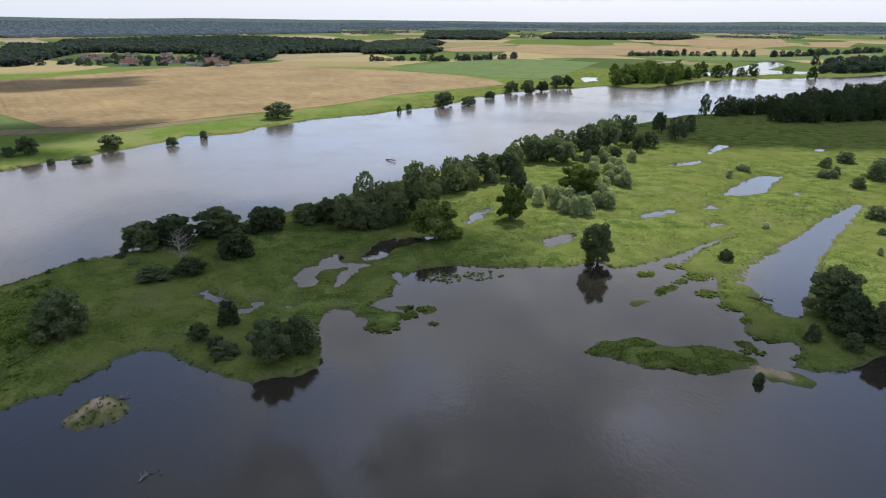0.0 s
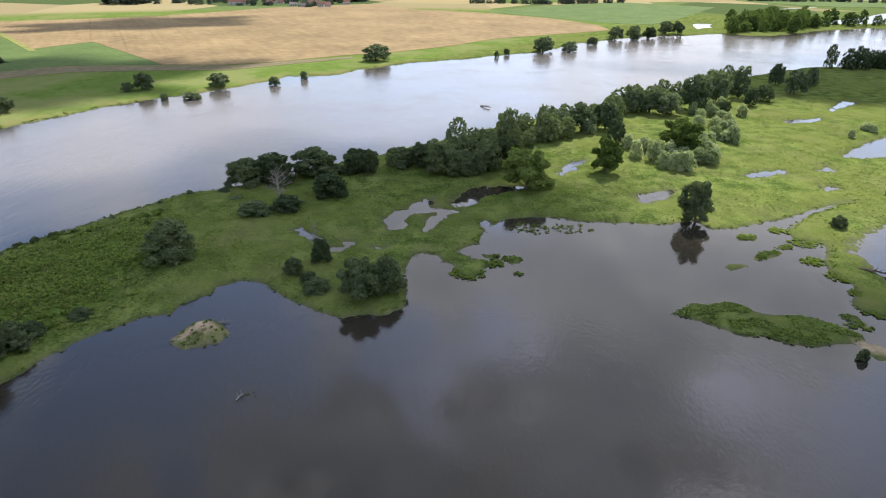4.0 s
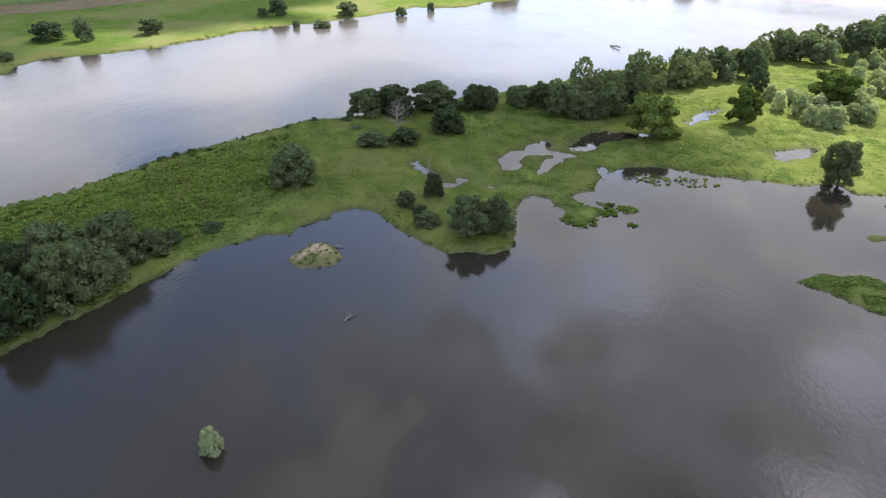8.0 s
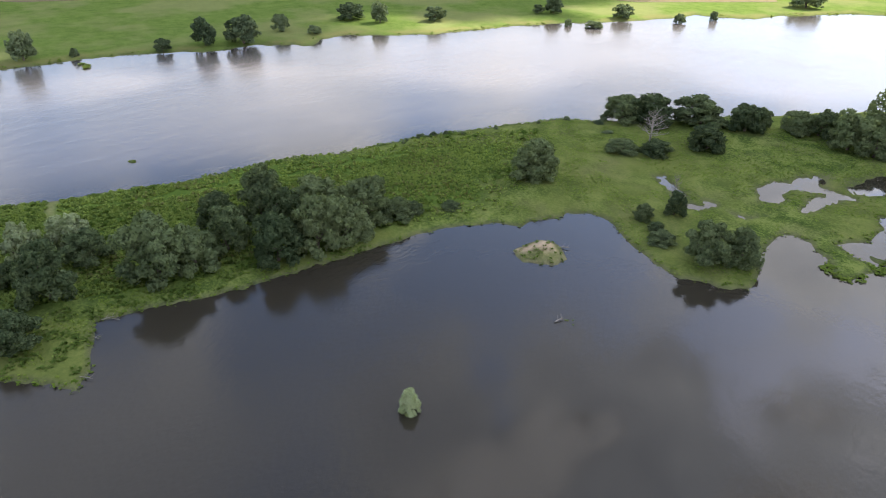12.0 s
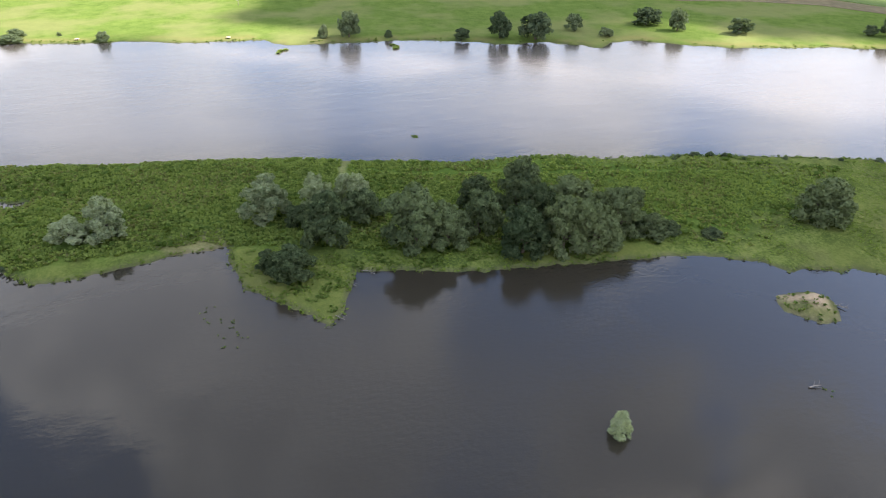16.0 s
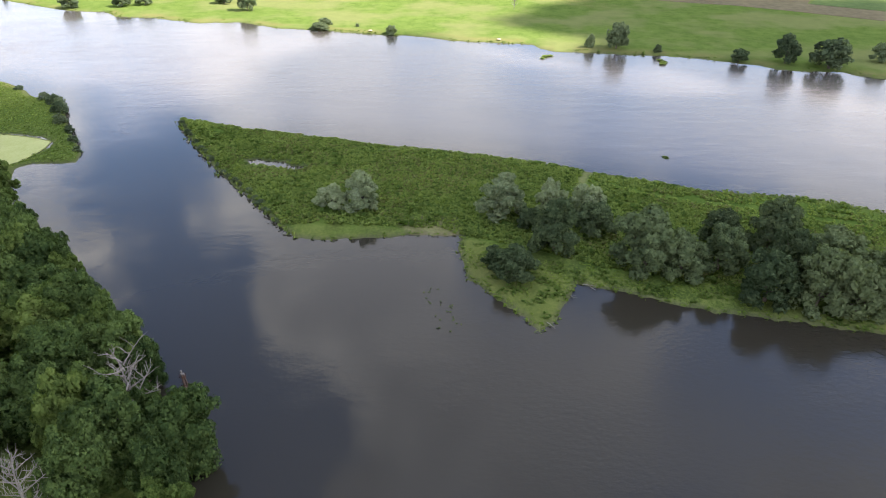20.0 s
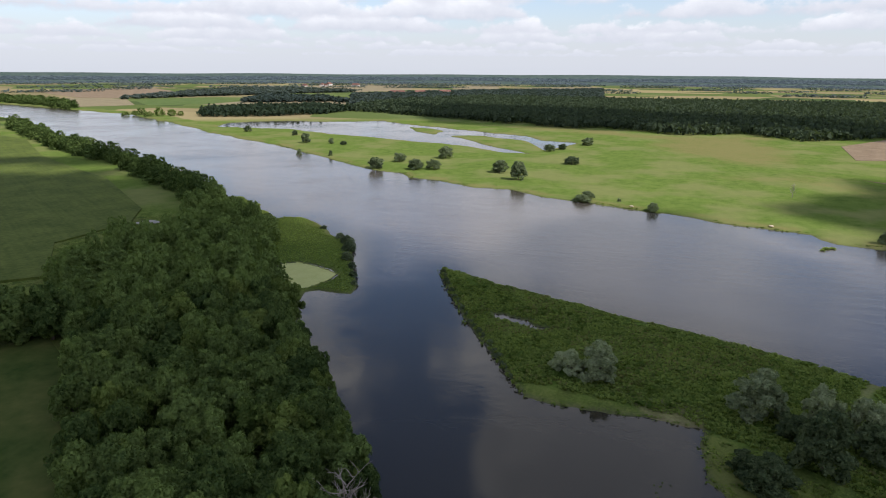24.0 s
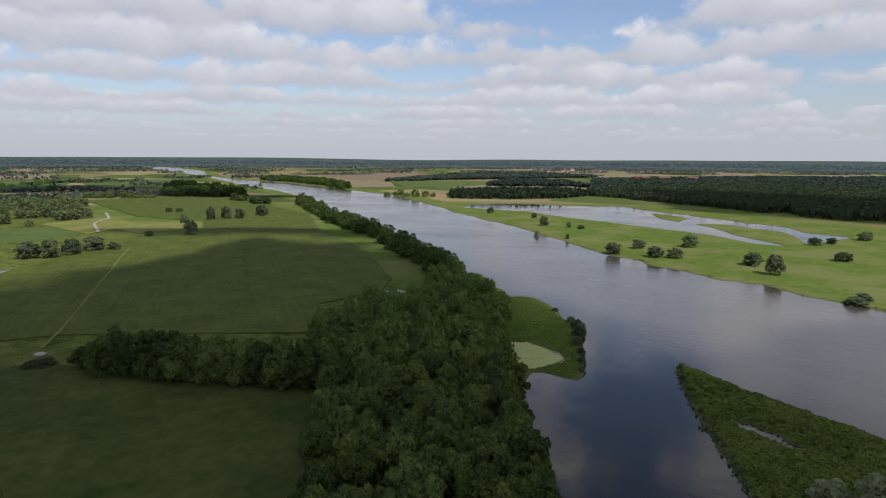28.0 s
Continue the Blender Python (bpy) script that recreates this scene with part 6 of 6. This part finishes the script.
def far_fringe(name, line, seed):
    """Rank plants, in loose clumps, on the far river bank."""
    P = np.array(along(line, 0.9, 3.0, seed), float)
    P = P[vnoise(P[:, 0] / 9, P[:, 1] / 9, seed) > 0.42]
    fx2, fy2, _ = on_land(P[:, 0], P[:, 1], 0.2)
    tufts(name, fx2, fy2, 0.4, 0.7, 5, M_HERB, "rank uneven plants on the far river bank", seed)


far_fringe("bank_plants", FAR_BANK[12:], 75)
far_fringe("bank_plants", FAR_BANK_EAST[:9], 76)
shore_fringe("bank_plants", NEAR_BANK[10:], 1.6, 0.6, 0.42, M_HERB, "tall plants on the river bank", 74)


def wet_tufts(name, spots, label, seed, mat, size=0.4):
    """Plants standing in shallow water: their feet at the surface."""
    rng = np.random.default_rng(seed)
    out = []
    for x, y, r, n in spots:
        for _ in range(n):
            a, d = rng.random() * 6.283, r * math.sqrt(rng.random())
            px, py = x + math.cos(a) * d * 1.4, y + math.sin(a) * d
            for _ in range(5):
                s, w, h = rng.random() * 6.283, size * (0.6 + 0.8 * rng.random()), size * (0.3 + 0.6 * rng.random())
                dx, dy = math.cos(s) * w, math.sin(s) * w
                out.append([(px, py, -0.03), (px + dx * 0.7 - dy * 0.5, py + dy * 0.7 + dx * 0.5, h), (px + dx * 1.6, py + dy * 1.6, h * 0.6),
                            (px + dx * 0.7 + dy * 0.5, py + dy * 0.7 - dx * 0.5, h)])
    return tagged(quads_object(name, np.array(out), mat), label, "vegetation", kind="stuff")


wet_tufts("flooded_grass", [(-14, 139, 3.2, 120), (-9, 146, 2.5, 60), (-4, 149, 1.8, 40), (-2, 141, 0.8, 12), (72, 160, 2.5, 70), (76, 152, 3.2, 120), (78, 143, 3.0, 110),
                            (76, 134, 2.2, 50), (70, 128, 2.0, 30), (79, 124, 2.0, 30), (0, 170, 4.0, 40), (12, 172, 4, 30), (74, 172, 3, 60), (70, 180, 2.5, 50)],
          "patches of flooded grass in shallow water", 81, M_GRASS)
wet_tufts("flooded_scrub", [(-299, 48.5, 0.5, 10), (-300.5, 51, 0.4, 8), (-296, 47, 0.3, 5), (-287, 99, 0.5, 10), (-289.5, 100, 0.6, 14), (-292.5, 99.5, 0.5, 10), (-285, 98, 0.4, 6)],
          "small flooded bushes standing in the river", 83, M_HERB, 0.8)
wet_tufts("water_weed", [(-97, 2, 3.4, 16), (-104, -1, 2.4, 8), (-46, 86, 1.2, 4), (-176, 66, 0.9, 60)],
          "thin water weed at the surface", 82, M_HERB, 0.18)


# ---------------------------------------------------------------- mooring piles, driftwood, stranded logs
def mooring(x, y, turn):
    root = new("mooring_dolphin")
    for i, (dx, dy) in enumerate(((-0.35, 0), (0.35, 0.05), (0, 0.5))):
        bm = bmesh.new()
        limb(bm, (dx * 1.5, dy * 1.5, -2.0), (dx * 0.7, dy * 0.7, 4.4 - 0.25 * i), 0.24, 0.20, 10)
        pile = part("pile", bm, M_TIMBER, root)
        bm = bmesh.new()
        bmesh.ops.create_cone(bm, cap_ends=True, segments=10, radius1=0.24, radius2=0.19, depth=0.3,
                              matrix=Matrix.Translation((dx * 0.7, dy * 0.7, 4.5 - 0.25 * i)))
        part("cap", bm, M_DEADWOOD, pile, "pale weathered pile head")
    for z in (1.6, 3.6):
        bm = bmesh.new()
        bmesh.ops.create_cone(bm, segments=14, radius1=0.72, radius2=0.70, depth=0.22, cap_ends=False, matrix=Matrix.Translation((0, 0.12, z)))
        part("band", bm, M_IRON, root, "rusty iron band")
    root.matrix_basis = pose(x, y, 0, 0, 0, turn) @ Matrix.Scale(0.8, 4)
    tagged(root, "weathered reddish timber mooring piles in the water", "mooring post", "mooring piles by the wood")


mooring(-77.5, -40, 20)
mooring(-62.8, -31.7, 35)


def stone_shore(line, n, seed):
    """Loose quarry stones along the water's edge."""
    rng = random.Random(seed)
    root = new("stone_bank")
    shapes = []
    for k in range(5):
        bm = bmesh.new()
        bmesh.ops.create_icosphere(bm, subdivisions=1, radius=1)
        for v in bm.verts:
            v.co *= 0.75 + 0.5 * rng.random()
        me = bpy.data.meshes.new("stone")
        bm.to_mesh(me)
        bm.free()
        me.materials.append(M_STONE)
        shapes.append(me)
    for i, (x, y) in enumerate(along(line, sum(math.hypot(b[0] - a[0], b[1] - a[1]) for a, b in zip(line, line[1:])) / n, 1.0, seed)):
        ob = new("stone", shapes[i % 5])
        ob.parent = root
        r = 0.2 + 0.45 * rng.random() ** 2
        ob.matrix_basis = Matrix.Translation((x, y, 0.12)) @ Matrix.Rotation(rng.random() * 6.28, 4, "Z") @ Matrix.Diagonal((r, r * 0.8, r * 0.55, 1))
    tagged(root, "loose grey quarry stones along the island's shore", "stones")


stone_shore(ISLAND_SOUTH[:6], 90, 5)


def log(x, y, length, turn, thick=0.14, z=0.1, tilt=4):
    root = new("driftwood_log")
    bm = bmesh.new()
    limb(bm, (0, 0, 0), (length, 0.1, 0.15), thick, thick * 0.5, 7)
    part("stem", bm, M_DEADWOOD, root)
    for i in range(3):
        bm = bmesh.new()
        p = length * (0.35 + 0.2 * i)
        limb(bm, (p, 0, 0.1), (p + 0.5, 0.9 * (-1) ** i, 0.5), thick * 0.4, thick * 0.15, 4)
        part("branch", bm, M_DEADWOOD, root)
    root.matrix_basis = pose(x, y, z, 0, -tilt, turn)
    tagged(root, "bleached driftwood log stranded at the water's edge", "log", "driftwood on the point")


for row in ((-95.5, 19.5, 3.0, 25, 0.08), (-104, 25.5, 1.6, 10, 0.06), (-108, 28.5, 2.4, 60, 0.08), (-107, 30, 1.8, 20, 0.06), (-105, 57, 2.5, 200, 0.09), (-63, 107.5, 2.6, 20),
            (-48, 84, 2.0, 70), (-103, 60, 3, 100, 0.09)):
    log(*row)


def fallen_tree(x, y, length, turn):
    root = new("fallen_tree")
    bm = bmesh.new()
    limb(bm, (0, 0, 0.3), (length, 0, 0.6), 0.35, 0.15, 7)
    part("stem", bm, M_BARK, root)
    rng = random.Random(9)
    for i in range(14):
        bm = bmesh.new()
        p = length * (0.3 + 0.05 * i)
        limb(bm, (p, 0, 0.5), (p + rng.uniform(-1.5, 1.8), rng.uniform(-2.4, 2.4), rng.uniform(0.3, 2.2)), 0.13, 0.04, 4)
        part("branch", bm, M_BARK, root)
    root.matrix_basis = pose(x, y, 0, 0, 0, turn)
    tagged(root, "dark fallen tree lying in the flood water", "tree")


fallen_tree(81, 157, 6.5, -25)
fallen_tree(-29, 330, 7, -40)


# ---------------------------------------------------------------- village and farm buildings
def house(x, y, w, d, h, turn, roof_mat, label="pale rendered house with a red tiled roof"):
    root = new("house")
    bm = bmesh.new()
    bmesh.ops.create_cube(bm, size=1, matrix=Matrix.Diagonal((w, d, h, 1)))
    bmesh.ops.translate(bm, verts=bm.verts, vec=(0, 0, h / 2))
    part("wall", bm, M_WALL, root)
    bm = bmesh.new()
    ridge = h + d * 0.42
    e = 0.5
    a = [bm.verts.new(c) for c in ((-w / 2 - e, -d / 2 - e, h - 0.1), (w / 2 + e, -d / 2 - e, h - 0.1), (w / 2 + e, d / 2 + e, h - 0.1), (-w / 2 - e, d / 2 + e, h - 0.1),
                                   (-w / 2 - e, 0, ridge), (w / 2 + e, 0, ridge))]
    for f in ((0, 1, 5, 4), (2, 3, 4, 5), (0, 4, 3), (1, 2, 5), (3, 2, 1, 0)):
        bm.faces.new([a[i] for i in f])
    roof = part("roof", bm, roof_mat, root)
    bm = bmesh.new()
    bmesh.ops.create_cube(bm, size=1, matrix=Matrix.Translation((w * 0.2, d * 0.1, ridge)) @ Matrix.Diagonal((0.8, 0.8, 1.6, 1)))
    part("chimney", bm, M_ROOF, roof)
    for i in range(3):
        for side in (-1, 1):
            bm = bmesh.new()
            bmesh.ops.create_cube(bm, size=1, matrix=Matrix.Translation((w * (-0.3 + 0.3 * i), side * (d / 2 + 0.02), h * 0.55)) @ Matrix.Diagonal((1.2, 0.12, 1.4, 1)))
            part("window", bm, M_GLASS, root)
    root.matrix_basis = pose(x, y, 1.0, 0, 0, turn)
    tagged(root, label, "house", "houses of the village")


vr = random.Random(17)
for i in range(34):
    f = i / 33
    vx, vy = -600 + 290 * f + vr.uniform(-12, 12), 985 + vr.uniform(0, 170) + 40 * math.sin(f * 5)
    house(vx, vy, vr.uniform(7.5, 11), vr.uniform(6, 8), vr.uniform(2.6, 4.4), vr.uniform(-40, 40), vr.choice((M_ROOF, M_ROOF, M_SLATE)))
house(-455, 975, 26, 11, 4, 5, M_ROOF, "long barn with a faded red roof")
house(-345, 1000, 18, 10, 6, 20, M_ROOF, "large pale farmhouse with a red roof")
for i, (x, y) in enumerate(((-2700, -1700), (-2560, -1650), (-2450, -1560), (-2350, -1600), (-2600, -1500), (-1750, -870), (-1800, -820), (-1850, -760))):
    house(x, y, 30 + 6 * (i % 3), 16, 8, 20 * i, M_ROOF, "distant building with a red roof")
leafy_wood("village_trees", [(-600 + 310 * vr.random(), 950 + 210 * vr.random()) for _ in range(90)], 8, 6, M_HAZED_FARWOOD, "garden trees between village houses", 91)


def heap(x, y, r, h, mat, label):
    bm = bmesh.new()
    bmesh.ops.create_icosphere(bm, subdivisions=3, radius=1)
    for v in bm.verts:
        k = 1 + 0.3 * noise.noise(v.co * 2.3 + Vector((x, y, 0)))
        v.co = Vector((v.co.x * r * k, v.co.y * r * k, max(-0.3, v.co.z * h * k)))
    me = bpy.data.meshes.new("heap")
    bm.to_mesh(me)
    bm.free()
    me.materials.append(mat)
    ob = new("heap", me)
    ob.matrix_basis = Matrix.Translation((x, y, 1.2))
    return tagged(ob, label, "heap", "heaps in the farm yard")


for x, y, r, h in ((-514, 249, 3.2, 1.8), (-474, 246, 3.4, 2.2), (-466, 240, 3.0, 1.8)):
    heap(x, y, r, h, M_GRAVEL, "grey rubble heap on a bare yard")
for x, y, w, d, h, a in ((-503, 240, 9, 5, 2.4, 30), (-508, 254, 11, 6, 2.6, 60), (-462, 228, 8, 5, 2.4, 20)):
    house(x, y, w, d, h, a, M_SLATE, "low grey farm shed beside rubble heaps")
strip("farm_track", [(-489, 209), (-519, 241), (-589, 309)], 4.0, 1.25, M_GRAVEL, "pale gravel farm track along the cut field", "track")
strip("wheat_track", [(-640, 686), (-595, 646), (-399, 472), (-386, 461)], 5.0, 1.27, M_DRY, "grassy track between cut field and wheat", "track")
heap(-217, -238, 5, 0.7, M_GRAVEL, "pale gravel patch at the wood's edge")
heap(-61, -249, 2.0, 0.5, M_GRAVEL, "pale gravel patch where the track begins")
for x, y in ((-331, 30), (-352, -36)):
    heap(x, y, 1.1, 0.2, M_SANDBAR, "small sand bar on the far bank")
